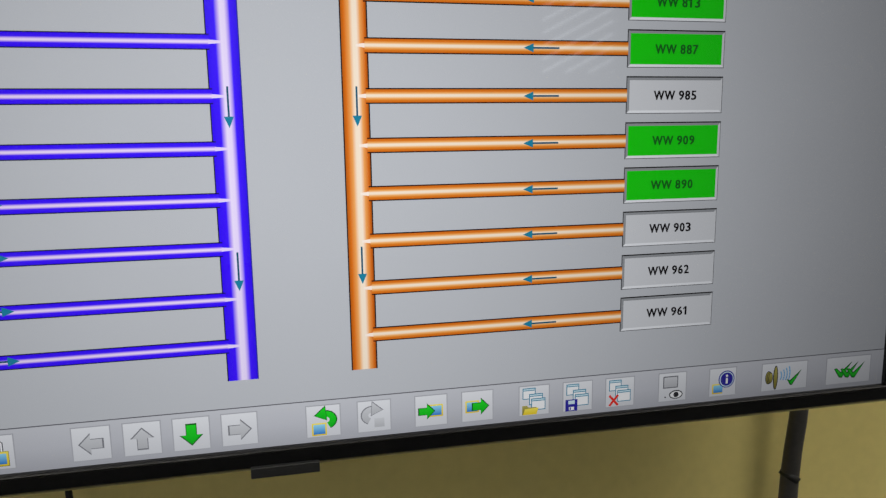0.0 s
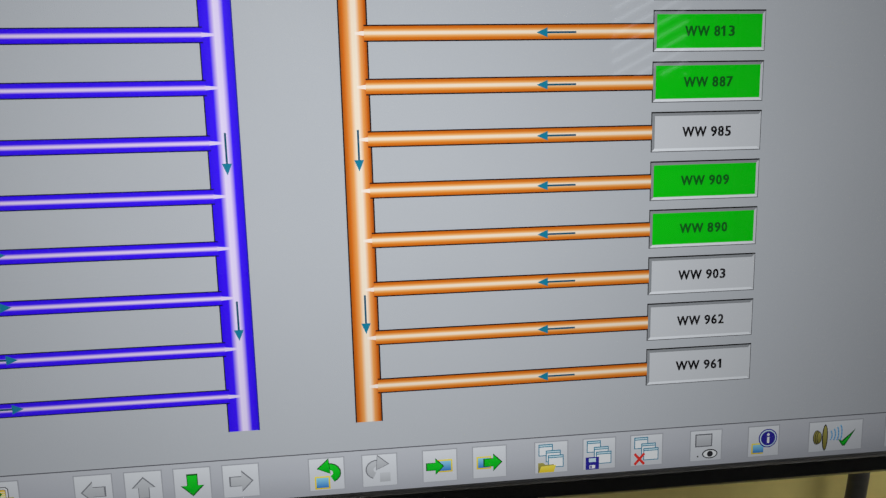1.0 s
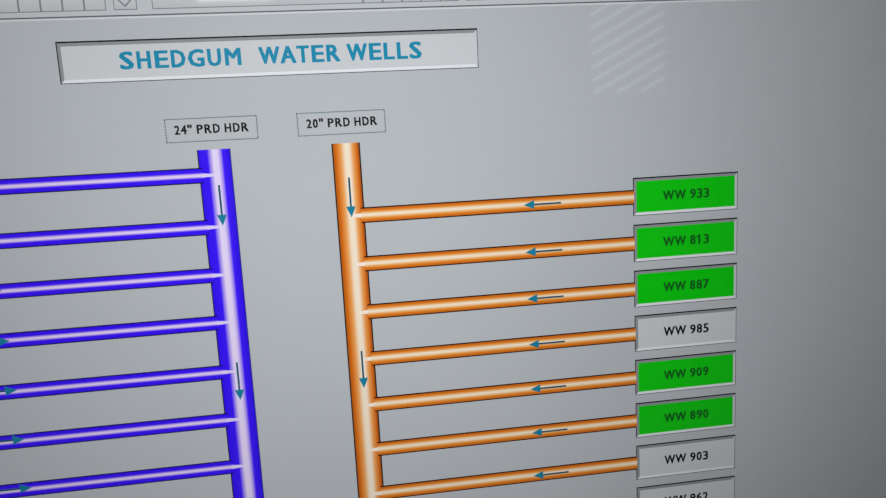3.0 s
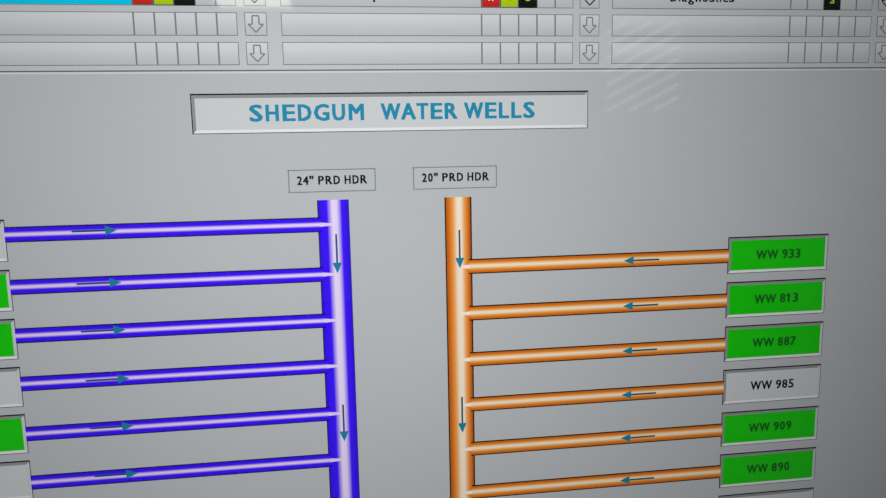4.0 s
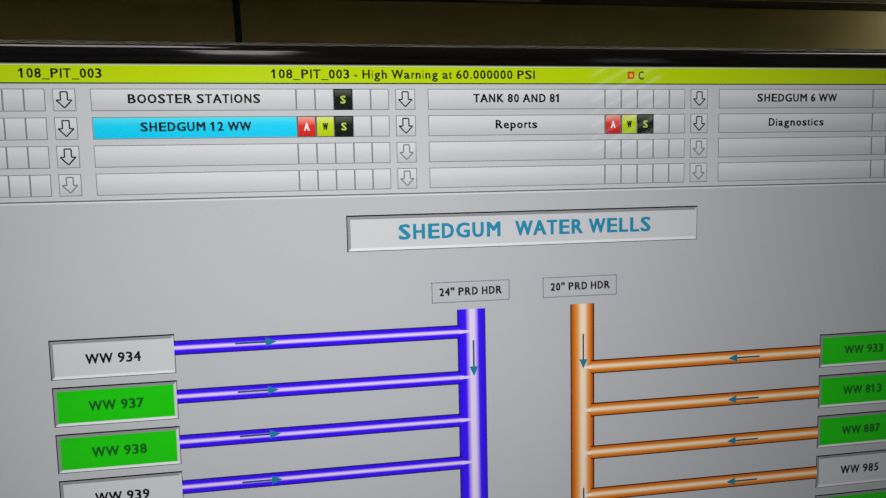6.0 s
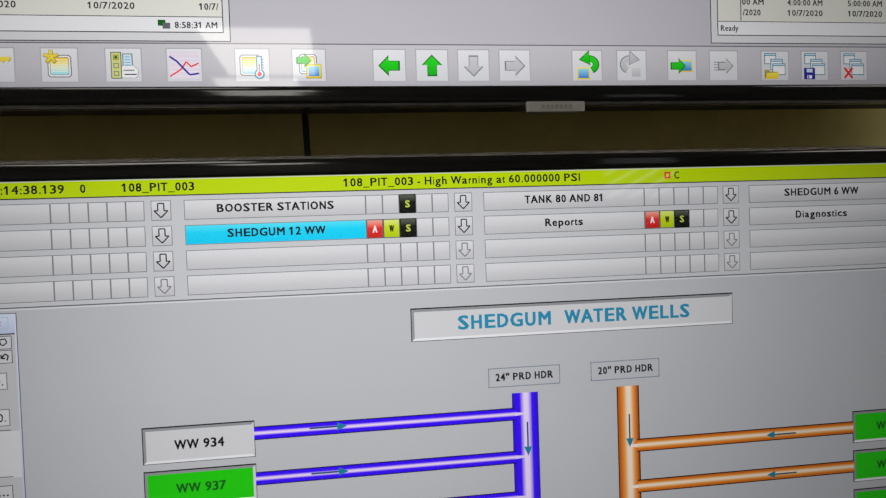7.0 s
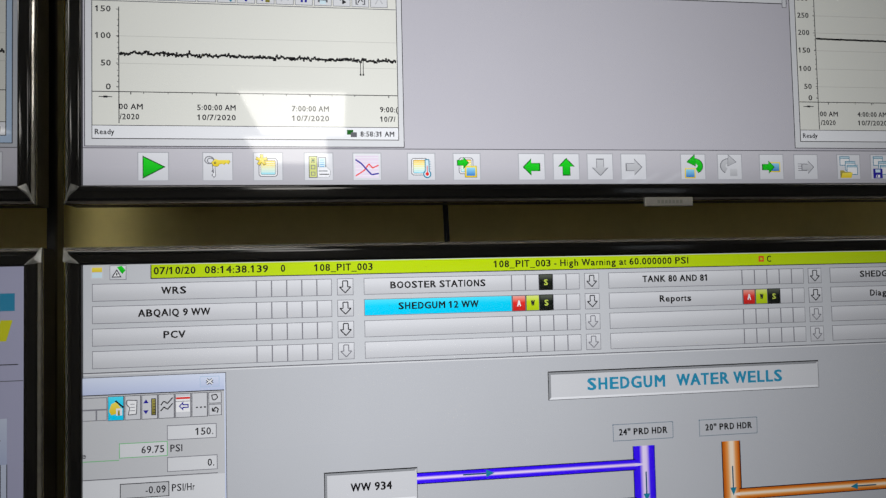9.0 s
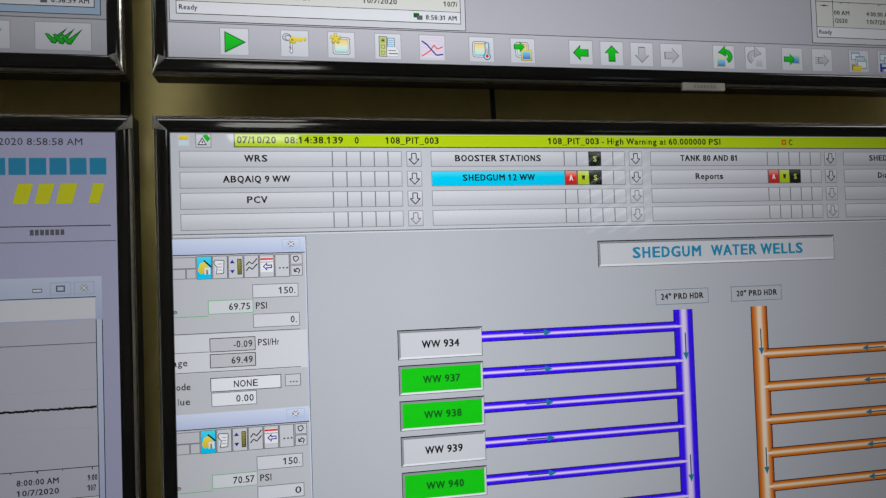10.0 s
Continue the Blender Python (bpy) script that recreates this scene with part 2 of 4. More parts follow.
def tube(points, radius, seg=14):
    """A round cable along a smooth path; radius may be a list, one for each point."""
    bm = bmesh.new()
    pts = [Vector(p) for p in points]
    rings = []
    for i, p in enumerate(pts):
        d = (pts[min(i + 1, len(pts) - 1)] - pts[max(i - 1, 0)]).normalized()
        a = d.cross(Vector((0, 1, 0))).normalized()
        b = d.cross(a)
        r = radius[i] if isinstance(radius, list) else radius
        rings.append([bm.verts.new(p + a * r * math.cos(k * math.tau / seg) + b * r * math.sin(k * math.tau / seg)) for k in range(seg)])
    for r0, r1 in zip(rings, rings[1:]):
        for k in range(seg):
            f = bm.faces.new((r0[k], r0[(k + 1) % seg], r1[(k + 1) % seg], r1[k]))
            f.smooth = True
    bm.faces.new(rings[0])
    bm.faces.new(rings[-1][::-1])
    bmesh.ops.recalc_face_normals(bm, faces=bm.faces)
    return bm


# ---- lettering ----
GLYPHS = {}


def glyphs(body):
    """Outline of a line of text with cap height 1: points, faces, width."""
    key = body
    if key not in GLYPHS:
        cu = bpy.data.curves.new("line", "FONT")
        cu.body, cu.size, cu.resolution_u = body, 1.0, 2
        ob = new("line", cu)
        dg = bpy.context.evaluated_depsgraph_get()
        me = bpy.data.meshes.new_from_object(ob.evaluated_get(dg))
        co = [tuple(v.co[:2]) for v in me.vertices]
        fa = [tuple(p.vertices) for p in me.polygons]
        bpy.data.objects.remove(ob)
        bpy.data.curves.remove(cu)
        bpy.data.meshes.remove(me)
        xs = [c[0] for c in co]
        GLYPHS[key] = (co, fa, min(xs), max(xs))
    return GLYPHS[key]


CAP = max(c[1] for c in glyphs("H")[0])


def spread(table):
    return {c: v / 1000 for v, some in table.items() for c in some}


SET_BOLD = spread({278: " .,Iijl", 333: "-:()ft", 389: "r", 474: '"', 500: "z", 556: "0123456789Jaceksvxy_", 611: "FLTZbdghnopqu", 667: "EPSVXY", 722: "ABCDHKNRU", 778: "GOQw", 833: "M", 889: "m", 944: "W"})
SET_PLAIN = spread({222: "ijl", 278: " .,:I/ft", 333: "-()r", 355: '"', 500: "Jcksvxyz", 556: "0123456789Labdeghnopqu_", 611: "FTZ", 667: "ABEKPSVXY", 722: "CDHNRUw", 778: "GOQ", 833: "Mm", 944: "W"})
ROOM_LEFT = spread({75: "BDEFHIKLMNPRUbhiklmnpru.:,", 45: "CGOQSacdegoqs023456789-\"(", 20: "TJZftz47", 110: "1", 6: "AVWXYvwxy/_)"})
ROOM_RIGHT = spread({75: "HIMNUhilmnu.:,", 45: "BCDGOQSPbdopeqscag023568-\"", 25: "EFLRKTZJ479rftk", 160: "1", 6: "AVWXYvwxy/_("})


def set_width(c, heavy):
    """Set width of a letter and the room at its sides, in ems."""
    return (SET_BOLD if heavy else SET_PLAIN).get(c, 0.556), ROOM_LEFT.get(c, 0.04), ROOM_RIGHT.get(c, 0.04)


# ---- display canvas: pieces of the lit picture, in raster steps from its top left corner ----
class Piece:
    def __init__(self, name, screen, du=0.0, dv=0.0):
        self.name, self.screen, self.du, self.dv = name, screen, du, dv
        self.co, self.fa, self.uv, self.mi, self.mats = [], [], [], [], []

    def add(self, pts, faces, mat, layer, uvs=None):
        if mat not in self.mats:
            self.mats.append(mat)
        k, base = self.mats.index(mat), len(self.co)
        us, vs = [p[0] for p in pts], [p[1] for p in pts]
        u0, v1 = min(us), max(vs)
        du, dv = max(max(us) - u0, 1e-6), max(v1 - min(vs), 1e-6)
        for u, v in pts:
            self.co.append(((u + self.du) * PX - W / 2, -0.0006 - 0.00015 * layer, (1080 - v - self.dv) * PX))
        for f in faces:
            self.fa.append([base + i for i in f])
            self.uv.append([((pts[i][0] - u0) / du, (v1 - pts[i][1]) / dv) for i in f])
            self.mi.append(k)
        return self

    def rect(self, u0, v0, u1, v1, mat, layer=1):
        return self.add([(u0, v1), (u1, v1), (u1, v0), (u0, v0)], [(0, 1, 2, 3)], mat, layer)

    def poly(self, pts, mat, layer=1):
        return self.add(pts, [tuple(range(len(pts)))], mat, layer)

    def outline(self, u0, v0, u1, v1, w, mat, layer=1):
        return self.rect(u0, v0, u1, v0 + w, mat, layer).rect(u0, v1 - w, u1, v1, mat, layer).rect(u0, v0 + w, u0 + w, v1 - w, mat, layer).rect(u1 - w, v0 + w, u1, v1 - w, mat, layer)

    def line(self, pts, w, mat, layer=1):
        for (a, b), (c, d) in zip(pts, pts[1:]):
            n = math.hypot(c - a, d - b) or 1
            x, y = -(d - b) / n * w / 2, (c - a) / n * w / 2
            self.poly([(a + x, b + y), (c + x, d + y), (c - x, d - y), (a - x, b - y)], mat, layer)
        return self

    def disc(self, u, v, r, mat, layer=1, ry=None, seg=18):
        return self.poly([(u + r * math.cos(k * math.tau / seg), v + (ry or r) * math.sin(k * math.tau / seg)) for k in range(seg)], mat, layer)

    def text(self, body, u0, u1, base, cap, mat, layer=4, bold=1):
        """A line of grotesque lettering between u0 and u1: each letter has its own set width and side room."""
        heavy = bold >= 0.6
        sets = [set_width(c, heavy) for c in body]
        total = sum(x[0] for x in sets) - sets[0][1] - sets[-1][2]
        s = (u1 - u0) / total
        w = 0.055 * cap * bold                      # heavier strokes: the line is struck several times
        h = 0.55 * w
        pen = u0 - sets[0][1] * s
        for c, (adv, lsb, rsb) in zip(body, sets):
            if c != " ":
                co, fa, x0, x1 = glyphs(c)
                a, k = pen + lsb * s + w, ((adv - lsb - rsb) * s - 2 * w) / (x1 - x0)
                if c in "1Iil.:":                   # bare stems keep their own weight
                    k = min(k, 1.1 * cap / CAP)
                    a = pen + (lsb + adv - rsb) / 2 * s - (x1 - x0) * k / 2
                for n, (d, e) in enumerate(((-w, -h), (w, -h), (0.0, 0.0), (-w, h), (w, h)) if bold > 0.3 else ((0.0, 0.0),)):
                    self.add([(a + d + (x - x0) * k, base - h + e - y / CAP * (cap - 2 * h)) for x, y in co], fa, mat, layer + 0.2 * n)
                if c == "1":                        # the flag of the figure
                    f = 0.24 * cap
                    self.poly([(a, base - cap), (a, base - 0.76 * cap), (a - f, base - 0.62 * cap), (a - f, base - 0.78 * cap)], mat, layer)
            pen += adv * s
        return self

    def done(self, label=""):
        me = bpy.data.meshes.new(self.name)
        me.from_pydata(self.co, [], self.fa)
        for m in self.mats:
            me.materials.append(m)
        layer = me.uv_layers.new(name="UVMap")
        flatuv = [c for f in self.uv for p in f for c in p]
        layer.data.foreach_set("uv", flatuv)
        me.polygons.foreach_set("material_index", self.mi)
        me.update()
        bm = bmesh.new()
        bm.from_mesh(me)
        flip = [f for f in bm.faces if f.normal.y > 0]
        bmesh.ops.reverse_faces(bm, faces=flip)
        bm.to_mesh(me)
        bm.free()
        ob = new(self.name, me)
        ob.parent = self.screen
        return tagged(ob, label) if label else ob


# ---- structure ----
def structure(name, bm, mat, label):
    return tagged(part(name, bm, mat), label, name.split("_")[0], kind="structure")


x0, x1, y0, y1, top = ROOM
structure("wall_north", box(x0, x1, y1, y1 + 0.15, 0, top), WALL, "cream yellow painted wall behind the displays")
structure("wall_west", box(x0 - 0.15, x0, y0 - 0.15, y1 + 0.15, 0, top), ROOM_PAINT, "plain grey painted side wall, out of view")
structure("wall_east", box(x1, x1 + 0.15, y0 - 0.15, y1 + 0.15, 0, top), ROOM_PAINT, "plain grey painted side wall, out of view")
WX0, WX1, WZ0, WZ1 = 3.1, 3.95, 1.74, 2.68
bm = box(x0, WX0, y0 - 0.15, y0, 0, top)
box(WX1, x1, y0 - 0.15, y0, 0, top, bm=bm)
box(WX0, WX1, y0 - 0.15, y0, 0, WZ0, bm=bm)
box(WX0, WX1, y0 - 0.15, y0, WZ1, top, bm=bm)
structure("wall_south", bm, ROOM_PAINT, "plain grey painted wall with a high window")
structure("floor", box(x0 - 0.15, x1 + 0.15, y0 - 0.15, y1 + 0.15, -0.1, 0), CARPET, "dark grey carpeted office floor")
structure("ceiling", box(x0 - 0.15, x1 + 0.15, y0 - 0.15, y1 + 0.15, top, top + 0.1), CEIL, "white mineral tile ceiling")
structure("baseboard", box(x0, x1, y1 - 0.014, y1 - 0.001, 0, 0.09, 0.003), FRAME_WHITE, "low white skirting board along the wall")

# high window with a blind, seen as a reflection in the displays
win = new("window_1")
win.location = ((WX0 + WX1) / 2, y0, WZ0)
tagged(win, "high window with a grey slatted blind", "window", kind="structure")
ww, wh = WX1 - WX0, WZ1 - WZ0
bm = box(-ww / 2, ww / 2, -0.1, -0.05, 0, 0.04)
box(-ww / 2, ww / 2, -0.1, -0.05, wh - 0.04, wh, bm=bm)
box(-ww / 2, -ww / 2 + 0.04, -0.1, -0.05, 0.04, wh - 0.04, bm=bm)
box(ww / 2 - 0.04, ww / 2, -0.1, -0.05, 0.04, wh - 0.04, bm=bm)
part("window_frame", bm, FRAME_WHITE, win)


def clipped(poly, lo, hi, axis):
    """The part of a flat polygon between two limits."""
    for sign, edge in ((1, lo), (-1, -hi)):
        out = []
        for p, q in zip(poly, poly[1:] + poly[:1]):
            a, c = sign * p[axis] - edge, sign * q[axis] - edge
            if a >= 0:
                out.append(p)
            if (a >= 0) != (c >= 0):
                f = a / (a - c)
                out.append(tuple(p[i] + f * (q[i] - p[i]) for i in (0, 1)))
        poly = out
    return poly


for k in range(-5, 14):
    z = 0.05 + k * 0.125
    run = math.tan(radians(27)) * ww / 2          # the blind hangs askew
    strip = [(-ww / 2, z - run - 0.052), (ww / 2, z + run - 0.052), (ww / 2, z + run + 0.052), (-ww / 2, z - run + 0.052)]
    strip = clipped(clipped(strip, -ww / 2 + 0.002, ww / 2 - 0.002, 0), 0.002, wh - 0.002, 1)
    if len(strip) > 2:
        bm = bmesh.new()
        face = bm.faces.new([bm.verts.new((x, -0.03, zz)) for x, zz in strip])
        for v in bmesh.ops.extrude_face_region(bm, geom=[face])["geom"]:
            if isinstance(v, bmesh.types.BMVert):
                v.co.y += 0.002
        bmesh.ops.recalc_face_normals(bm, faces=bm.faces)
        part("slat", bm, SLAT, win)
structure("backdrop", box(WX0 - 0.6, WX1 + 0.6, y0 - 0.92, y0 - 0.9, WZ0 - 0.6, WZ1 + 0.6), DAY, "bright plain daylight outside the window")


def ceiling_light(x, y):
    lamp = new("ceiling_light")
    lamp.location = (x, y, top)
    tagged(lamp, "recessed white ceiling light panel, switched on; some are added fill", "ceiling light", "ceiling lights")
    w, d = 0.33, 0.64
    bm = box(-w, w, -d, -d + 0.025, -0.02, 0)
    box(-w, w, d - 0.025, d, -0.02, 0, bm=bm)
    box(-w, -w + 0.025, -d + 0.025, d - 0.025, -0.02, 0, bm=bm)
    box(w - 0.025, w, -d + 0.025, d - 0.025, -0.02, 0, bm=bm)
    part("frame", bm, FRAME_WHITE, lamp)
    part("diffuser", box(-w + 0.026, w - 0.026, -d + 0.026, d - 0.026, -0.012, -0.002), GLOW, lamp, "glowing white diffuser")
    return lamp


first = ceiling_light(-0.01, -4.0)
# panels at x 2.3, 3.5 and -2.1 are added fill, clear of all reflections
for lx, ly in ((-0.15, -5.3), (-0.15, -1.0), (2.3, -1.0), (3.5, -1.55), (-2.1, -1.0), (-2.35, -4.0)):
    copy_thing(first, pose(lx, ly, top))


# ---- display bodies ----
SIDE, EDGE = 0.0158, {1: 0.0178, -1: 0.0185}          # width of the rim at the sides, and above and below


def mitred(prof, n, horizontal, sign, smooth=None):
    """A bar with mitred ends along one side of the panel; prof gives (distance outwards, depth) out of a rim n wide."""
    bm = bmesh.new()
    ends = []
    for end in (-1, 1):
        ring = []
        for s, y in prof:
            f = s / n
            if horizontal:
                p = (end * (W / 2 + f * SIDE), y, H / 2 + sign * (H / 2 + f * EDGE[sign]))
            else:
                p = (sign * (W / 2 + f * SIDE), y, H / 2 + end * (H / 2 + f * EDGE[end]))
            ring.append(bm.verts.new(p))
        ends.append(ring)
    k = len(prof)
    for i in range(k):
        f = bm.faces.new((ends[0][i], ends[0][(i + 1) % k], ends[1][(i + 1) % k], ends[1][i]))
        f.smooth = bool(smooth) and smooth[0] <= i < smooth[1]
    bm.faces.new(ends[0][::-1])
    bm.faces.new(ends[1])
    bmesh.ops.recalc_face_normals(bm, faces=bm.faces)
    for e in bm.edges:
        e.smooth = all(f.smooth for f in e.link_faces)
    return bm


def rail(d, name, horizontal, sign):
    """One rim rail: a softly crowned glossy face, a clear polished chamfer along its outer edge and a matt band behind it."""
    n = EDGE[sign] if horizontal else SIDE
    face = n - 0.0034
    crown = [(0.5 + 0.5 * x, -0.0042 - 0.0036 * (1 - abs(x) ** 4.5) ** (1 / 4.5)) for x in (-1, -0.992, -0.975, -0.94, -0.88, -0.78, -0.6, -0.3, 0, 0.3, 0.6, 0.78, 0.88, 0.94, 0.975, 0.992, 1)]
    prof = [(0.0, 0.002)] + [(face * f, y) for f, y in crown] + [(face, 0.004)]
    r = part(name, mitred(prof, n, horizontal, sign, (1, len(crown))), BEZEL, d, "glossy black rim")
    part("edge_trim", mitred([(face + 0.0001, -0.0062), (n - 0.0012, -0.0048), (n - 0.0003, -0.0034), (n, -0.0016), (n, 0.0), (face + 0.0001, 0.0)], n, horizontal, sign, (0, 3)), TRIM, r, "clear polished chamfer")
    # matt strip added to keep the screen's reflection off the bottom rail
    if horizontal and sign < 0:
        part("glare_strip", mitred([(-0.0003, 0.002), (-0.0003, -0.005), (0.0002, -0.0069), (0.001, -0.0077), (0.001, 0.002)], n, horizontal, sign), HOUSING, r, "added matt black strip against glare")
    part("side_band", mitred([(face + 0.0001, 0.0001), (n - 0.0002, 0.0001), (n - 0.0002, 0.028), (n - 0.004, 0.03), (face - 0.004, 0.03), (face - 0.004, 0.0041)], n, horizontal, sign), HOUSING, r, "matt black side")


def corner_glint(sx, sz):
    """A facet over each mitre in a lighter material, so the rail's glint is partly colour."""
    bm = bmesh.new()
    ox, oz = SIDE + 0.0004, EDGE[sz] + 0.0004
    reach, drop = (1.0, 0.015) if sz > 0 else (0.55, 0.021)
    def p(a, b, y):
        return bm.verts.new((sx * (W / 2 + a), y, H / 2 + sz * (H / 2 + b)))
    tip, inn, low = p(ox, oz, -0.0062), p(0.0012, 0.0012, -0.0082), p(ox * reach, oz - drop, -0.0082)
    mid = p(ox * 0.6, oz * 0.35, -0.0088)
    tipb, innb, lowb = p(ox, oz, -0.004), p(0.001, 0.001, -0.003), p(ox * reach, oz - drop, -0.004)
    for f in ((tip, inn, mid), (inn, low, mid), (low, tip, mid), (tip, tipb, innb, inn), (inn, innb, lowb, low), (low, lowb, tipb, tip)):
        bm.faces.new(f)
    bmesh.ops.recalc_face_normals(bm, faces=bm.faces)
    return bm


def display(x, z, label, shaded_badge=None):
    """A wall display with its lower left lit corner at x, z. Returns its screen, on which the picture's pieces sit."""
    d = new("wall_display")
    d.location = (x + W / 2, 0, z)
    tagged(d, label, "display", "displays of the video wall")
    for h, s, nm in ((True, 1, "top_rail"), (True, -1, "bottom_rail"), (False, -1, "side_rail"), (False, 1, "side_rail")):
        rail(d, nm, h, s)
    for sx in (-1, 1):
        for sz in (-1, 1):
            part("corner_glint", corner_glint(sx, sz), GLINT_CAP, d, "grey corner facet, glint put into its colour")
    part("back_housing", box(-W / 2 - 0.005, W / 2 + 0.005, 0.0305, 0.05, -0.007, H + 0.007, 0.006), HOUSING, d, "matt black back cover")
    (bu0, bu1), bz = ((912, 1003), -0.0227) if shaded_badge else ((920, 1008), -0.0252)
    bu0, bu1 = bu0 * PX - W / 2, bu1 * PX - W / 2
    bg = part("badge", box(bu0, bu1, -0.0112, -0.006, bz, bz + 0.0098, 0.0008), shaded_badge or BADGE, d, "maker's badge, coloured dark as if in shade" if shaded_badge else "small silver maker's badge")
    bm = bmesh.new()
    for k in range(7):
        a = bu0 + 0.014 + k * 0.0043
        box(a, a + 0.003, -0.0115, -0.011, bz + 0.003, bz + 0.0068, bm=bm)
    part("lettering", bm, shaded_badge or BADGE_INK, bg, "row of small grey bars")
    sc = part("screen", box(-W / 2, W / 2, -0.0005, 0.0015, 0, H), BG, d, "lit flat screen")
    return sc


# ---- icons of the toolbars, each in a 48 x 48 square ----
def arrow_shape(cx, cy, way, size=1.0):
    pts = [(-16, 0), (-1, -15), (-1, -7), (15, -7), (15, 7), (-1, 7), (-1, 15)]
    turn = {"left": (1, 0, 0, 1), "right": (-1, 0, 0, 1), "up": (0, 1, 1, 0), "down": (0, -1, -1, 0)}[way]
    return [(cx + size * (turn[0] * x + turn[1] * y), cy + size * (turn[2] * x + turn[3] * y)) for x, y in pts]


def block_arrow(p, u, v, way, fill, edge, size=1.0, layer=4):
    p.poly(arrow_shape(u, v, way, size), edge, layer)
    p.poly(arrow_shape(u, v, way, size * 0.86), fill, layer + 1)


def window_stack(p, u, v):
    """Three small windows one before the other."""
    for k, (a, b, w, h) in enumerate(((6, 4, 20, 17), (16, 13, 21, 17), (19, 20, 22, 18))):
        p.rect(u + a, v + b, u + a + w, v + b + h, ICON_TEAL, 4 + 1.6 * k)
        p.rect(u + a + 1.2, v + b + 4.2, u + a + w - 1.2, v + b + h - 1.2, WHITE, 4.6 + 1.6 * k)
        p.rect(u + a + 1.2, v + b + 1.2, u + a + w - 1.2, v + b + 3, ICON_PALE, 5 + 1.6 * k)


def box_icon(p, u, v, layer=4):
    p.rect(u, v, u + 20, v + 18, ICON_YELLOW, layer).rect(u + 2, v + 2, u + 18, v + 16, ICON_BLUE, layer + 1)


def sheet_icon(p, u, v, layer=4, w=28, h=28):
    """A lined page in a double frame with cut corners."""
    for k, (inset, mat) in enumerate(((0, GREY_LINE), (1.2, WHITE), (3.0, GREY_PALE), (3.8, ICON_SHEET))):
        a, b, c, d, cut = u + inset, v + inset, u + w - inset, v + h - inset, 3 - 0.5 * inset
        p.poly([(a + cut, b), (c - cut, b), (c, b + cut), (c, d - cut), (c - cut, d), (a + cut, d), (a, d - cut), (a, b + cut)], mat, layer + 0.5 * k)
    for k in range(6):
        p.rect(u + 4.2, v + 6.2 + k * 3.1, u + w - 4.2, v + 7.0 + k * 3.1, WHITE, layer + 2)


def curl(p, u, v, fill, edge, mirror=1):
    """A bent arrow turning back."""
    arc = [(16 * math.cos(a), 14 * math.sin(a)) for a in np.linspace(-1.7, 1.15, 9)]
    inner = [(7 * math.cos(a) - 1, 5 * math.sin(a)) for a in np.linspace(1.15, -1.7, 9)]
    p.poly([(u + mirror * x, v + y) for x, y in arc + inner], edge, 4)
    p.poly([(u + mirror * x * 0.9, v + y * 0.9) for x, y in arc + inner], fill, 5)
    head = [(-16, -7), (0, -21), (2, 1)]
    p.poly([(u + mirror * x, v + y) for x, y in head], edge, 6)
    p.poly([(u + mirror * x * 0.86 - mirror * 0.5, v + y * 0.86 - 1) for x, y in head], fill, 7)


def checks(p, u, v):
    for k in range(3):
        a, b = u + k * 11.5, v + k * 0.8
        q = [(0, -2), (5, -3), (13, 4), (34, -13), (16, 14), (10, 13)]
        p.poly([(a + x, b + y) for x, y in q], GREEN_EDGE, 4 + 2 * k)
        q = [(2, -1), (4.6, -1.6), (13, 6), (28, -6), (15.6, 12), (10.8, 11.4)]
        p.poly([(a + x, b + y) for x, y in q], GREEN_ICON, 5 + 2 * k)


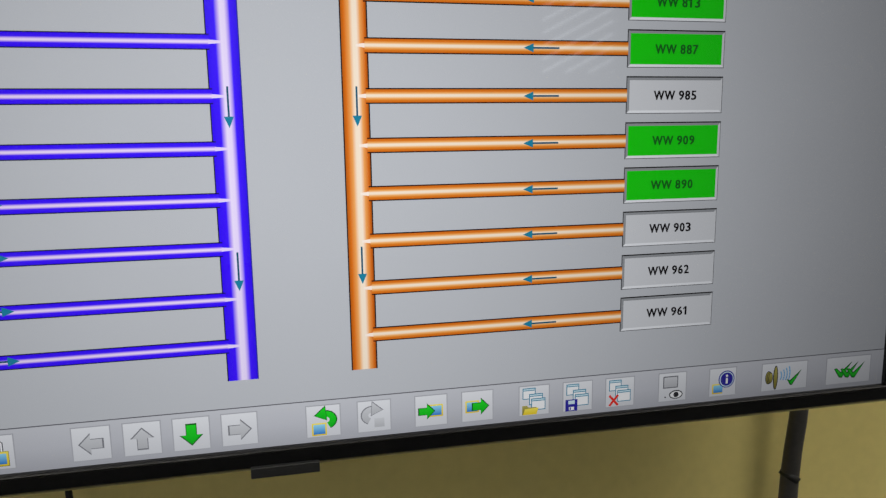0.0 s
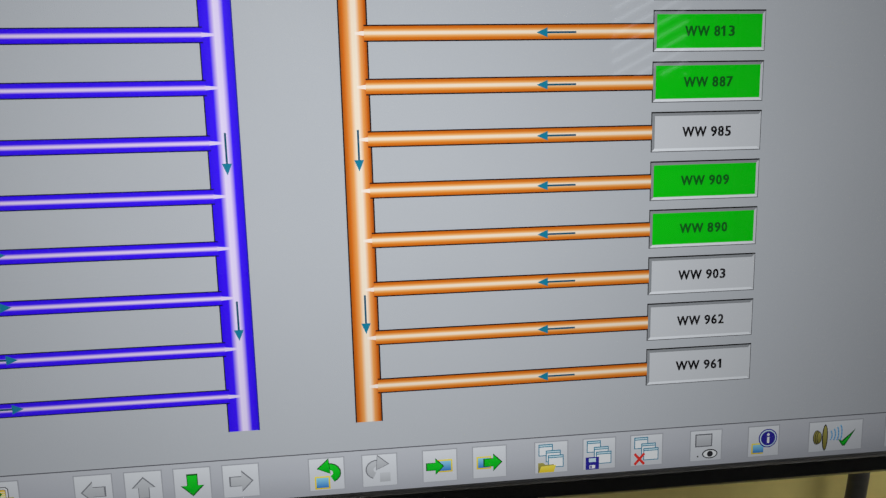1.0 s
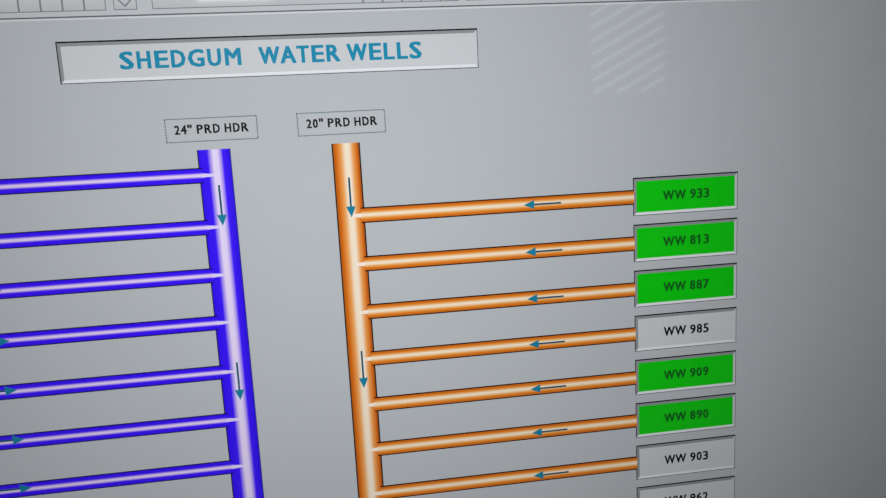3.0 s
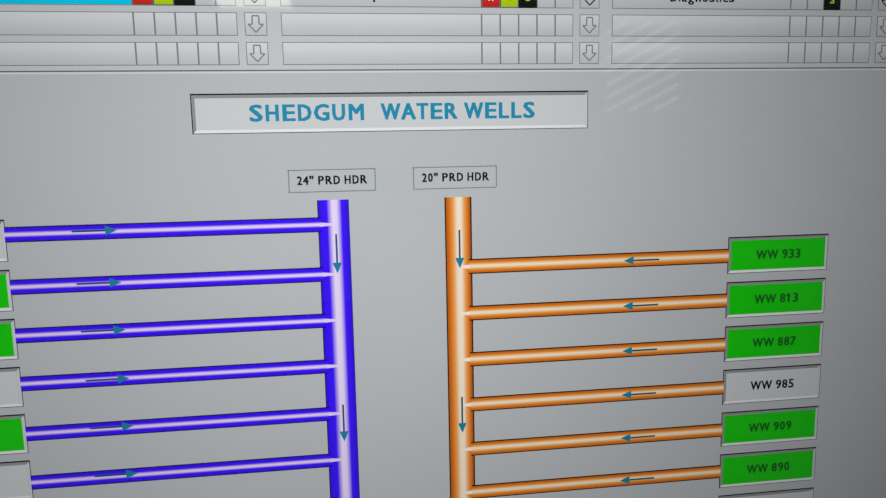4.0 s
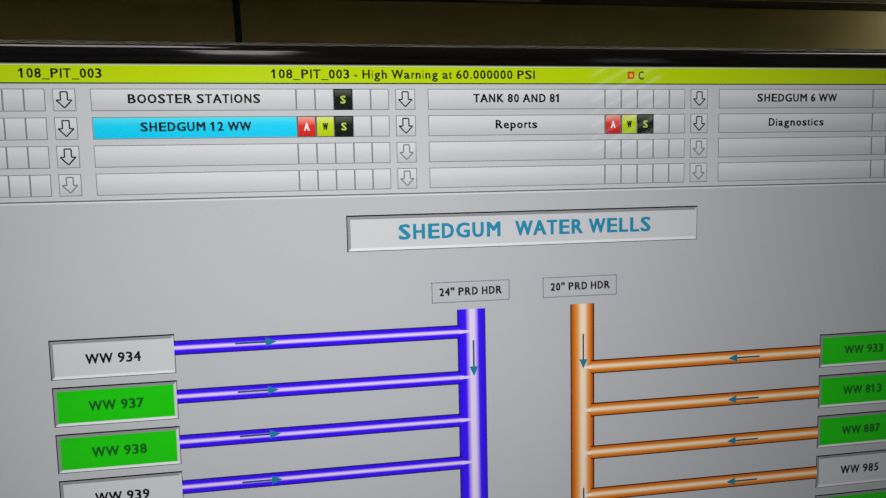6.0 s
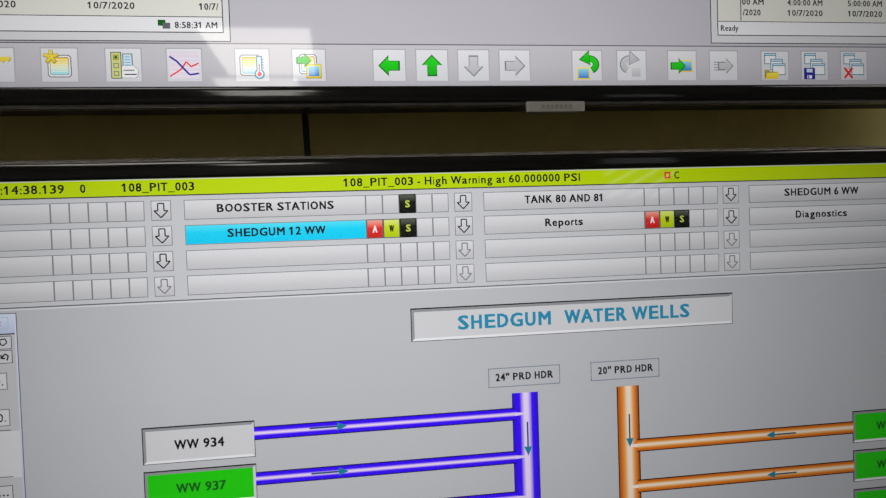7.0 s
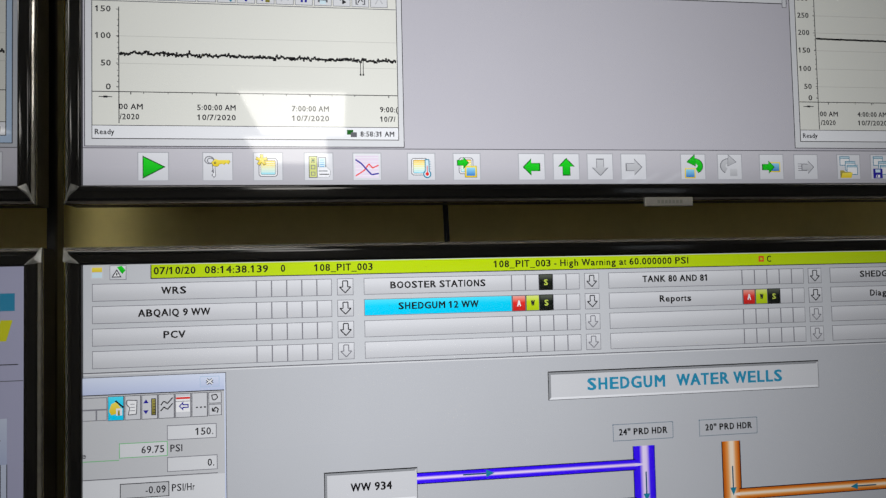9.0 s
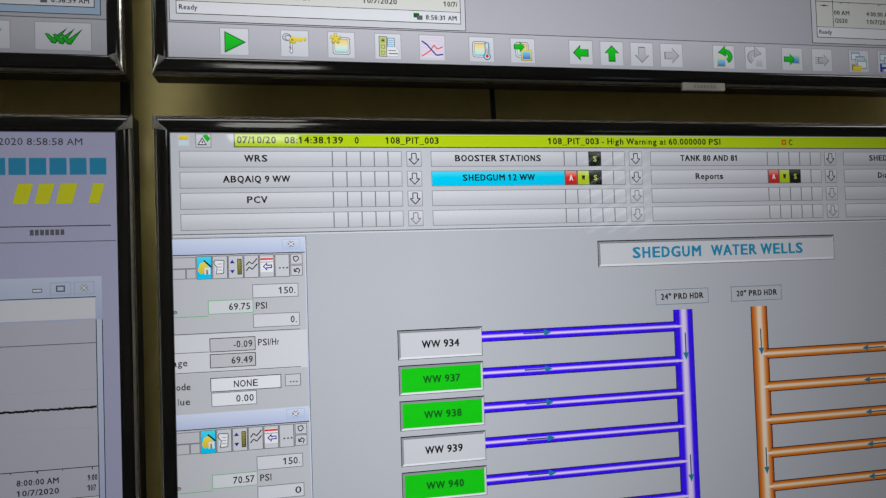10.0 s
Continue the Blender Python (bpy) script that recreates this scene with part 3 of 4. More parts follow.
def draw_icon(p, kind, u, v):
    """One picture inside its button, whose top left corner is u, v."""
    c, d = u + 24, v + 24
    if kind in ("left", "right", "up", "down"):
        block_arrow(p, c, d, kind, ICON_GREY, ICON_GREY_EDGE)
    elif kind in ("left_on", "up_on", "down_on"):
        block_arrow(p, c, d, kind[:-3], GREEN_ICON, GREEN_EDGE)
    elif kind == "undo":
        box_icon(p, u + 8, v + 26)
        curl(p, u + 27, v + 22, GREEN_ICON, GREEN_EDGE)
    elif kind == "redo":
        p.rect(u + 24, v + 27, u + 38, v + 40, ICON_GREY, 4)
        curl(p, u + 21, v + 22, ICON_GREY, ICON_GREY_EDGE, -1)
    elif kind == "enter":
        box_icon(p, u + 21, v + 15)
        block_arrow(p, u + 17, d, "right", GREEN_ICON, GREEN_EDGE, 0.8, 6)
    elif kind == "leave":
        box_icon(p, u + 6, v + 15)
        block_arrow(p, u + 28, d, "right", GREEN_ICON, GREEN_EDGE, 0.85, 6)
    elif kind == "leave_off":
        for k in range(4):
            p.rect(u + 8, v + 17.5 + 4 * k, u + 26, v + 18.7 + 4 * k, ICON_GREY_EDGE, 4)
        block_arrow(p, u + 27, d, "right", ICON_GREY, ICON_GREY_EDGE, 0.82, 5)
    elif kind == "stack_folder":
        window_stack(p, u, v)
        p.poly([(u + 5, v + 30), (u + 12, v + 30), (u + 15, v + 33), (u + 27, v + 33), (u + 27, v + 44), (u + 5, v + 44)], ICON_OLIVE, 11)
        p.poly([(u + 6, v + 44), (u + 9, v + 35), (u + 30, v + 34), (u + 27, v + 44)], ICON_YELLOW, 12)
    elif kind == "stack_disk":
        window_stack(p, u, v)
        p.rect(u + 4, v + 27, u + 23, v + 45, ICON_NAVY, 11).rect(u + 8.5, v + 28.5, u + 18.5, v + 34, ICON_PALE, 12).rect(u + 9.5, v + 38.5, u + 17.5, v + 43.5, WHITE, 12).rect(u + 10.5, v + 39, u + 12.5, v + 43, ICON_NAVY, 13)
    elif kind == "stack_cross":
        window_stack(p, u, v)
        p.line([(u + 6, v + 27), (u + 20, v + 43)], 3.6, RED, 11).line([(u + 20, v + 27), (u + 6, v + 43)], 3.6, RED, 12)
    elif kind == "eye":
        p.rect(u + 8, v + 6, u + 33, v + 25, GREY_LINE, 4).rect(u + 9.5, v + 7.5, u + 31.5, v + 23.5, ICON_GREY, 5)
        p.disc(u + 30, v + 36, 11.5, INK_SOFT, 4, 7).disc(u + 30, v + 36, 9.8, WHITE, 5, 5.4).disc(u + 30, v + 36, 4.4, INK_SOFT, 6).disc(u + 12, v + 39, 1.2, INK, 5)
    elif kind == "info":
        p.rect(u + 6, v + 26, u + 24, v + 42, ICON_YELLOW, 4).rect(u + 8, v + 28, u + 24, v + 40, ICON_BLUE, 5)
        p.disc(u + 30, v + 19, 14, ICON_NAVY, 6).disc(u + 30, v + 19, 12.4, ICON_PALE, 7).disc(u + 30, v + 19, 10.8, ICON_NAVY, 8)
        p.rect(u + 28.4, v + 17, u + 31.8, v + 26, WHITE, 9).disc(u + 30, v + 13.4, 2, WHITE, 9)
    elif kind == "speaker":
        for k, r in enumerate((5, 4, 3)):
            p.disc(u + 13 + k * 1.5, d, r + 1, INK_SOFT, 4 + 2 * k, 11 - k).disc(u + 13 + k * 1.5, d, r, ICON_OLIVE, 5 + 2 * k, 10 - k)
        p.disc(u + 24, d, 4.5, INK_SOFT, 12, 20).disc(u + 24, d, 3, ICON_OLIVE, 13, 18)
        for k in range(4):
            arc = [(u + 30 + k * 5 + 6 * math.cos(a), d - 2 - k + (9 + 2 * k) * math.sin(a)) for a in np.linspace(-0.9, 0.9, 6)]
            p.line(arc, 2, ICON_BLUE, 6)
        p.poly([(u + 45, v + 28), (u + 51, v + 31), (u + 72, v + 14), (u + 56, v + 39), (u + 52, v + 39)], GREEN_EDGE, 8)
        p.poly([(u + 47, v + 29.5), (u + 52, v + 33), (u + 66, v + 21), (u + 55, v + 37), (u + 53, v + 37)], GREEN_ICON, 9)
    elif kind == "checks":
        checks(p, u + 15, v + 22)
    elif kind == "play":
        p.poly([(u + 8, v + 6), (u + 43, v + 24), (u + 8, v + 43)], GREEN_EDGE, 4).poly([(u + 9.5, v + 9), (u + 39.5, v + 24), (u + 9.5, v + 40)], GREEN_ICON, 5)
    elif kind == "key":
        for a, b, r in ((11, 13, 7), (13, 14, 5)):
            p.line([(u + a + r * math.cos(k * 0.5), v + b + r * 0.85 * math.sin(k * 0.5)) for k in range(14)], 1.6, ICON_GREY_EDGE, 4)
        p.poly([(u + 15, v + 20), (u + 20, v + 20), (u + 21, v + 39), (u + 18, v + 42), (u + 14, v + 37), (u + 17, v + 34), (u + 14, v + 31), (u + 16, v + 28)], ICON_GREY_EDGE, 5)
        p.poly([(u + 16.2, v + 20), (u + 19, v + 20), (u + 19.8, v + 38.5), (u + 18, v + 40), (u + 16, v + 37), (u + 18.4, v + 33)], FIELD_WHITE, 6)
        q = [(14, 17), (20, 11), (25, 13), (42, 13), (44, 16), (41, 20), (37, 18), (34, 21), (31, 19), (27, 20), (24, 24), (17, 23)]
        p.poly([(u + a, v + b) for a, b in q], ICON_OLIVE, 7).poly([(u + 1.6 + a * 0.94, v + 1 + b * 0.93) for a, b in q], ICON_YELLOW, 8).disc(u + 20, v + 17.5, 2, ICON_OLIVE, 9)
    elif kind == "star_sheet":
        sheet_icon(p, u + 9, v + 10, 4, 30, 30)
        for mat, r, w, layer in ((ICON_OLIVE, 9.5, 5.4, 8), (ICON_YELLOW, 8.6, 3.8, 10)):
            for k in range(5):
                a = math.tau * k / 5
                p.line([(u + 14, v + 13), (u + 14 + r * math.sin(a), v + 13 - r * math.cos(a))], w, mat, layer + 0.3 * k)
    elif kind == "tower":
        p.rect(u + 8, v + 6, u + 22, v + 42, GREY_LINE, 8).rect(u + 9.2, v + 7.2, u + 20.8, v + 40.8, ICON_CASE, 9)
        p.outline(u + 11.5, v + 10, u + 18.5, v + 17, 1.2, ICON_OLIVE, 10).disc(u + 15, v + 13.5, 2, GREEN_EDGE, 11).outline(u + 11.5, v + 21, u + 18.5, v + 28, 1.2, ICON_GREY_EDGE, 10).outline(u + 11.5, v + 32, u + 18.5, v + 38.5, 1.2, ICON_GREY_EDGE, 10)
        p.rect(u + 23, v + 8, u + 36, v + 26, GREY_LINE, 4).rect(u + 24.2, v + 9.2, u + 34.8, v + 26, ICON_PALE, 5)
        for k in range(4):
            p.rect(u + 26, v + 12 + 3.6 * k, u + 33, v + 13.2 + 3.6 * k, ICON_BLUE, 6)
        q = [(19, 28), (23, 24), (37, 24), (43, 30), (43, 37), (40, 41), (20, 41)]
        p.poly([(u + a, v + b) for a, b in q], GREY_LINE, 6).poly([(u + 1.2 + a * 0.96, v + 1.3 + b * 0.96) for a, b in q], FIELD_WHITE, 7)
        p.rect(u + 24, v + 30, u + 38, v + 31.6, ICON_GREY_EDGE, 8).rect(u + 25, v + 35.5, u + 41, v + 37, INK_SOFT, 8)
    elif kind == "trend":
        p.rect(u + 4.5, v + 5, u + 43, v + 42, ICON_ROSE, 4)
        for k in range(6):
            p.rect(u + 4.5, v + 8 + k * 6, u + 43, v + 8.7 + k * 6, FIELD_WHITE, 4.5)
        p.line([(u + 5, v + 12), (u + 14, v + 18), (u + 22, v + 27), (u + 31, v + 37), (u + 43, v + 35)], 2.4, ICON_NAVY, 9)
        p.line([(u + 5, v + 39), (u + 19, v + 30), (u + 27, v + 19), (u + 33, v + 26), (u + 43, v + 21)], 1.9, RED, 8)
    elif kind == "thermometer":
        sheet_icon(p, u + 7, v + 9, 4, 28, 29)
        p.rect(u + 29.5, v + 11, u + 37.5, v + 33, ICON_TEAL, 8).disc(u + 33.5, v + 36, 7, ICON_TEAL, 8.4).rect(u + 31, v + 12.5, u + 36, v + 33, ICON_PALE, 9).disc(u + 33.5, v + 36, 5, ICON_PALE, 9.4)
        p.disc(u + 33.5, v + 36, 3, RED, 10).rect(u + 32.8, v + 22, u + 34.2, v + 35, RED, 10.4)
        for k in range(4):
            p.rect(u + 36, v + 15 + 4 * k, u + 39.5, v + 16 + 4 * k, ICON_TEAL, 9)
    elif kind == "send":
        sheet_icon(p, u + 10, v + 8, 4, 25, 28)
        p.rect(u + 20, v + 22, u + 41, v + 42, ICON_OLIVE, 7).rect(u + 20.8, v + 22.8, u + 40.2, v + 41.2, ICON_YELLOW, 7.5).rect(u + 23, v + 25, u + 38, v + 39, ICON_BLUE, 8)
        block_arrow(p, u + 17, v + 17, "right", GREEN_ICON, GREEN_EDGE, 0.68, 9)


def toolbar(sc, rows, shift, line_v, ground=BG_TOOL):
    """The strip of buttons along the lower edge of a picture."""
    bar = Piece("toolbar_strip", sc)
    bar.rect(0, line_v, 1920, 1080, ground, 1)
    bar.done("pale grey toolbar strip")
    Piece("divider_line", sc).rect(0, line_v, 1920, line_v + 1.5, GREY_LINE, 2).done()
    for u, kind in rows:
        wide = {"speaker": 84, "checks": 85}.get(kind, 48)
        p = Piece("toolbar_button", sc, shift, 0)
        v = line_v + 7
        p.rect(u, v, u + wide, v + 47, BTN_EDGE, 2).rect(u + 1.5, v + 1.5, u + wide - 1.5, v + 45.5, BTN_ICON, 3)
        draw_icon(p, kind, u, v)
        p.done("white square button with the %s sign" % kind.replace("_", " "))


TOOLS = [(81, "play"), (180, "key"), (259, "star_sheet"), (340, "tower"), (419, "trend"), (509.5, "thermometer"), (587, "send")]
NAVIGATE = [(700, "left"), (761.5, "up"), (822.5, "down"), (884, "right"), (995, "undo"), (1065, "redo"), (1146, "enter"), (1214, "leave"),
            (1300, "stack_folder"), (1368, "stack_disk"), (1436, "stack_cross"), (1523, "eye"), (1609, "info"), (1701, "speaker"), (1819, "checks")]


# ---- the main picture ----
PLATE_EDGE = flat("screen_plate_edge", 92, 93, 96)


def sunk_plate(p, u0, v0, u1, v1, fill, w=5):
    """A plate with a bevelled sunken rim: dark above and left, light below and right."""
    p.rect(u0 - 1, v0 - 1.5, u1 + 1, v1 + 1, PLATE_EDGE, 1).poly([(u0 - 1.2, v0 - 1.8), (u1 + 1, v0 - 1.8), (u1 + 1, v0), (u0, v0), (u0, v1 + 1), (u0 - 1.2, v1 + 1)], INK, 2)
    p.poly([(u0, v0), (u1, v0), (u1 - w, v0 + w), (u0 + w, v0 + w)], PLATE_DARK, 2)
    p.poly([(u0, v0), (u0 + w, v0 + w), (u0 + w, v1 - w), (u0, v1)], PLATE_DARK, 2)
    p.poly([(u0, v1), (u0 + w, v1 - w), (u1 - w, v1 - w), (u1, v1)], PLATE_LITE, 2)
    p.poly([(u1, v0), (u1, v1), (u1 - w, v1 - w), (u1 - w, v0 + w)], PLATE, 2)
    p.rect(u0 + w, v0 + w, u1 - w, v1 - w, fill, 3)


def well(sc, u, v, number, on):
    p = Piece("well_button", sc)
    sunk_plate(p, u, v, u + 149, v + 49, GREEN if on else PLATE, 3.6)
    ink = GREEN_INK if on else INK
    if number:
        p.text("WW " + number, u + 41, u + 108, v + 31, 13, ink, bold=0.72)
    else:
        p.rect(u + 41, v + 17, u + 108, v + 32, ink, 4)
    p.done("green running well button" if on else "grey idle well button")


def flow_arrow(sc, u0, v0, u1, v1):
    p = Piece("flow_arrow", sc)
    n = math.hypot(u1 - u0, v1 - v0)
    x, y = (u1 - u0) / n, (v1 - v0) / n
    p.line([(u0, v0), (u1 - 10 * x, v1 - 10 * y)], 2.4, TEAL_DARK, 8)
    p.poly([(u1, v1), (u1 - 14 * x - 6 * y, v1 - 14 * y + 6 * x), (u1 - 14 * x + 6 * y, v1 - 14 * y - 6 * x)], TEAL, 9)
    p.done()


def menu(sc, u, v, word, span, tags, arrow_on, picked=False):
    """One row of the picture tree: a wide button, five state cells and a drop arrow."""
    p = Piece("menu_button", sc)
    p.rect(u, v, u + 249, v + 27.5, GREY_PALE, 2).rect(u + 1, v + 1, u + 248, v + 26.5, CYAN if picked else BTN, 3)
    if word:
        p.text(word, span[0], span[1], v + 18.2, 11.4, INK, bold=0.78)
    p.done("cyan picked menu button" if picked else "pale grey menu button")
    for k in range(5):
        a = u + 249 + k * 24
        p = Piece("state_cell", sc)
        tag = tags.get(k)
        p.rect(a, v, a + 24, v + 27.5, GREY_PALE, 2).rect(a + 1, v + 1, a + 23, v + 26.5, {"A": TAG_RED, "W": TAG_YELLOW, "S": BLACK_TAG}.get(tag, BTN), 3)
        if tag:
            p.outline(a, v, a + 24, v + 27.5, 1.3, INK if tag == "S" else GREY_LINE, 4)
            p.text(tag, a + 8.5, a + 15.5, v + 19, 10, {"A": FIELD_WHITE, "W": INK_SOFT, "S": TAG_INK}[tag], 5)
        p.done({"A": "red state cell", "W": "yellow state cell", "S": "black state cell"}.get(tag, ""))
    a = u + 377.5
    p = Piece("drop_button", sc)
    p.rect(a, v, a + 26.5, v + 27.5, GREY_PALE, 2).rect(a + 1, v + 1, a + 25.5, v + 26.5, BTN, 3)
    ink = INK_SOFT if arrow_on else GREY_PALE
    c = a + 13.2
    q = [(c - 4, v + 4), (c + 4, v + 4), (c + 4, v + 14), (c + 9, v + 14), (c, v + 23.5), (c - 9, v + 14), (c - 4, v + 14), (c - 4, v + 4)]
    p.line(q, 1.7, ink, 5)
    p.done("small drop-down arrow button")


def faceplate(sc, v, value, low):
    """A measuring-point window, half hidden behind the left rim."""
    p = Piece("faceplate_window", sc)
    p.rect(0, v - 1, 214, v + 290, PLATE_EDGE, 10).rect(0, v, 213, v + 289, SKYBLUE, 11).rect(0, v + 1.5, 211, v + 288, FACE, 12)
    p.rect(0, v + 1.5, 211, v + 26, SKYBLUE, 13).rect(0, v + 26, 211, v + 27.5, INK_SOFT, 14)
    p.rect(174, v + 4, 204, v + 21, AERO, 14).rect(175, v + 5, 203, v + 20, SKYBLUE, 15)
    for w, mat, k in ((4.2, INK_SOFT, 16), (2.2, FIELD_WHITE, 17)):
        p.line([(184.5, v + 9), (193.5, v + 16)], w, mat, k).line([(193.5, v + 9), (184.5, v + 16)], w, mat, k + 0.4)
    p.outline(-1, v + 30, 36, v + 49, 1.2, GREY_PALE, 14).outline(-1, v + 49, 20, v + 66, 1.2, GREY_PALE, 14).outline(20, v + 49, 36, v + 66, 1.2, GREY_PALE, 14)
    for k in range(6):
        a = 36.5 + k * 25
        p.rect(a, v + 29, a + 24.5, v + 67, GREY_LINE, 14).rect(a + 1, v + 30, a + 23, v + 66, CYAN if k == 0 else PLATE, 15)
    p.poly([(38.5, v + 52), (42, v + 41), (49, v + 38), (56, v + 47), (53, v + 56), (42, v + 58)], ICON_YELLOW, 16).rect(49, v + 48, 58, v + 59, FIELD_WHITE, 16.5).rect(51.5, v + 51, 54.5, v + 59, ICON_OLIVE, 17)
    p.line([(48, v + 36), (60, v + 47)], 2.4, INK, 18)
    p.poly([(66, v + 36), (80, v + 38), (78, v + 58), (66, v + 60)], WHITE, 16).line([(64, v + 38), (66, v + 36), (80, v + 37), (79, v + 58), (67, v + 59), (69, v + 48), (64, v + 42), (64, v + 38)], 1.4, GREY_LINE, 17)
    for k in range(3):
        p.rect(70, v + 42 + 5 * k, 77, v + 43 + 5 * k, GREY_PALE, 18)
    p.poly([(89, v + 42), (97, v + 42), (93, v + 36)], ICON_NAVY, 16).poly([(89, v + 53), (97, v + 53), (93, v + 59)], ICON_NAVY, 16).rect(101, v + 35, 108, v + 61, ICON_OLIVE, 16).outline(101, v + 35, 108, v + 61, 1.2, INK_SOFT, 17)
    for k in range(5):
        p.rect(104, v + 38.5 + 4.4 * k, 107, v + 39.6 + 4.4 * k, INK_SOFT, 18)
    for k in range(2):
        p.line([(115, v + 46 + 9 * k), (120, v + 40 + 9 * k), (125, v + 44 + 9 * k), (133, v + 35 + 9 * k)], 1.8, INK_SOFT, 16 + k)
    p.rect(138, v + 34, 159, v + 58, WHITE, 16).rect(138, v + 35, 159, v + 38, RED, 17).rect(138, v + 41, 159, v + 42, GREY_PALE, 17)
    p.poly([(142, v + 49), (149, v + 42), (149, v + 46), (157, v + 46), (157, v + 52), (149, v + 52), (149, v + 56)], ICON_NAVY, 18)
    p.poly([(144.4, v + 49), (147.6, v + 45.6), (147.6, v + 47.8), (155.4, v + 47.8), (155.4, v + 50.2), (147.6, v + 50.2), (147.6, v + 52.4)], WHITE, 19)
    for k in range(3):
        p.rect(168 + k * 6, v + 51, 171 + k * 6, v + 53, INK, 16)
    for k in range(2):
        p.rect(187, v + 29 + 19 * k, 207, v + 47 + 19 * k, GREY_LINE, 14).rect(188, v + 30 + 19 * k, 206, v + 46 + 19 * k, PLATE, 15)
    p.line([(193, v + 40), (192, v + 34), (199, v + 33), (201, v + 38), (196, v + 42), (193, v + 40)], 1.6, INK_SOFT, 16)
    p.line([(193, v + 54), (193, v + 59), (198, v + 59)], 1.8, INK, 16).line([(193, v + 59), (198, v + 53), (202, v + 56), (200, v + 62)], 1.8, INK, 17)

    def field(a, b, top_v, word, w, fill=FIELD, edge=GREY_PALE):
        p.rect(a, v + top_v, b, v + top_v + 23, edge, 14).rect(a + 1.2, v + top_v + 1.2, b - 1.2, v + top_v + 21.8, fill, 15)
        p.text(word, b - 5 - w, b - 5, v + top_v + 17, 11, INK_SOFT, 16, bold=0.32)
    field(124, 199, 78, "150.", 26)
    p.rect(0, v + 127, 53, v + 128.3, MINT, 14)
    field(53, 125, 102, value, 34, FIELD, MINT)
    p.text("PSI", 129, 147, v + 119, 11, INK_SOFT, 16, bold=0.32)
    field(124, 200, 127, low, 10)
    p.rect(0, v + 155, 200, v + 156.2, GREY_LINE, 14).rect(0, v + 157, 211, v + 220, FIELD, 13)
    field(54, 127, 164, "-0.09", 30, FACE, INK_SOFT)
    p.text("PSI/Hr", 131, 165, v + 180, 11, INK_SOFT, 16, bold=0.32)
    field(54, 127, 190, "69.49", 34, FACE, INK_SOFT)
    p.rect(0, v + 185.5, 53, v + 186.5, GREY_LINE, 14).rect(0, v + 218, 200, v + 219.2, GREY_LINE, 14)
    p.rect(54, v + 229, 167, v + 252, INK_SOFT, 14).rect(55.2, v + 230.2, 165.8, v + 250.8, FIELD_WHITE, 15).text("NONE", 91, 129, v + 246, 11, INK_SOFT, 16, bold=0.32)
    p.rect(173, v + 230, 199, v + 250, GREY_LINE, 14).rect(174, v + 231, 198, v + 249, PLATE, 15)
    for k in range(3):
        p.rect(181 + k * 5, v + 242, 183.5 + k * 5, v + 244, INK, 16)
    field(55, 127, 253, "0.00", 28, FIELD_WHITE)
    p.text("e", -2, 5, v + 122, 8, INK_SOFT, 16, bold=0.32).text("age", -4, 19, v + 207, 11, INK_SOFT, 16, bold=0.32)
    p.text("ode", 1, 23, v + 246, 11, INK_SOFT, 16, bold=0.32).text("lue", 3, 22, v + 270, 11, INK_SOFT, 16, bold=0.32)
    p.done("grey measuring-point window with number fields")


main = display(0, 1.60 - H, "black-rimmed wall display showing blue and orange pipe diagram", BADGE_SHADED)
head = Piece("header_strip", main)
head.rect(0, 0, 1920, 167, BG_HEAD, 1)
head.done("pale grey menu area")
Piece("divider_line", main).rect(0, 167, 1920, 168.5, GREY_LINE, 2).done()
Piece("divider_line", main).rect(0, 169, 1920, 171, FIELD, 2).done()
bar = Piece("alarm_line", main)
bar.rect(100, 1, 1920, 23.5, INK_SOFT, 2).rect(101.5, 1, 1920, 22, YELLOW, 3)
for word, a, b in (("07/10/20", 105, 168.5), ("08:14:38.139", 182.5, 281), ("0", 301, 308), ("108_PIT_003", 355.5, 449), ("108_PIT_003 - High Warning at 60.000000 PSI", 654, 1003)):
    bar.text(word, a, b, 16.6, 11.5, INK, 5, bold=0.58)
bar.outline(1137, 6, 1147, 16, 2.6, RED, 5).text("C", 1153, 1161, 16.6, 11, INK, 5, bold=0.5)
bar.done("yellow-green alarm line with black lettering")
p = Piece("header_icon", main)
p.rect(11, 3, 30, 22, PLATE, 2).rect(13, 4, 28, 11, ICON_YELLOW, 3).rect(13, 12, 28, 20, ICON_PALE, 3)
p.done("small yellow note sign")
p = Piece("header_icon", main)
p.rect(39, 1, 64, 24, GREY_PALE, 2).rect(40, 2, 63, 23, BTN_ICON, 3)
p.poly([(50, 4), (57, 2), (63, 9), (58, 15)], GREEN_ICON, 5).poly([(42, 20), (50, 7), (57, 20)], INK_SOFT, 6).poly([(44.5, 18.5), (50, 10), (54.8, 18.5)], WHITE, 7).rect(49, 13, 51, 17, INK, 8)
p.done("small warning triangle with green leaf")
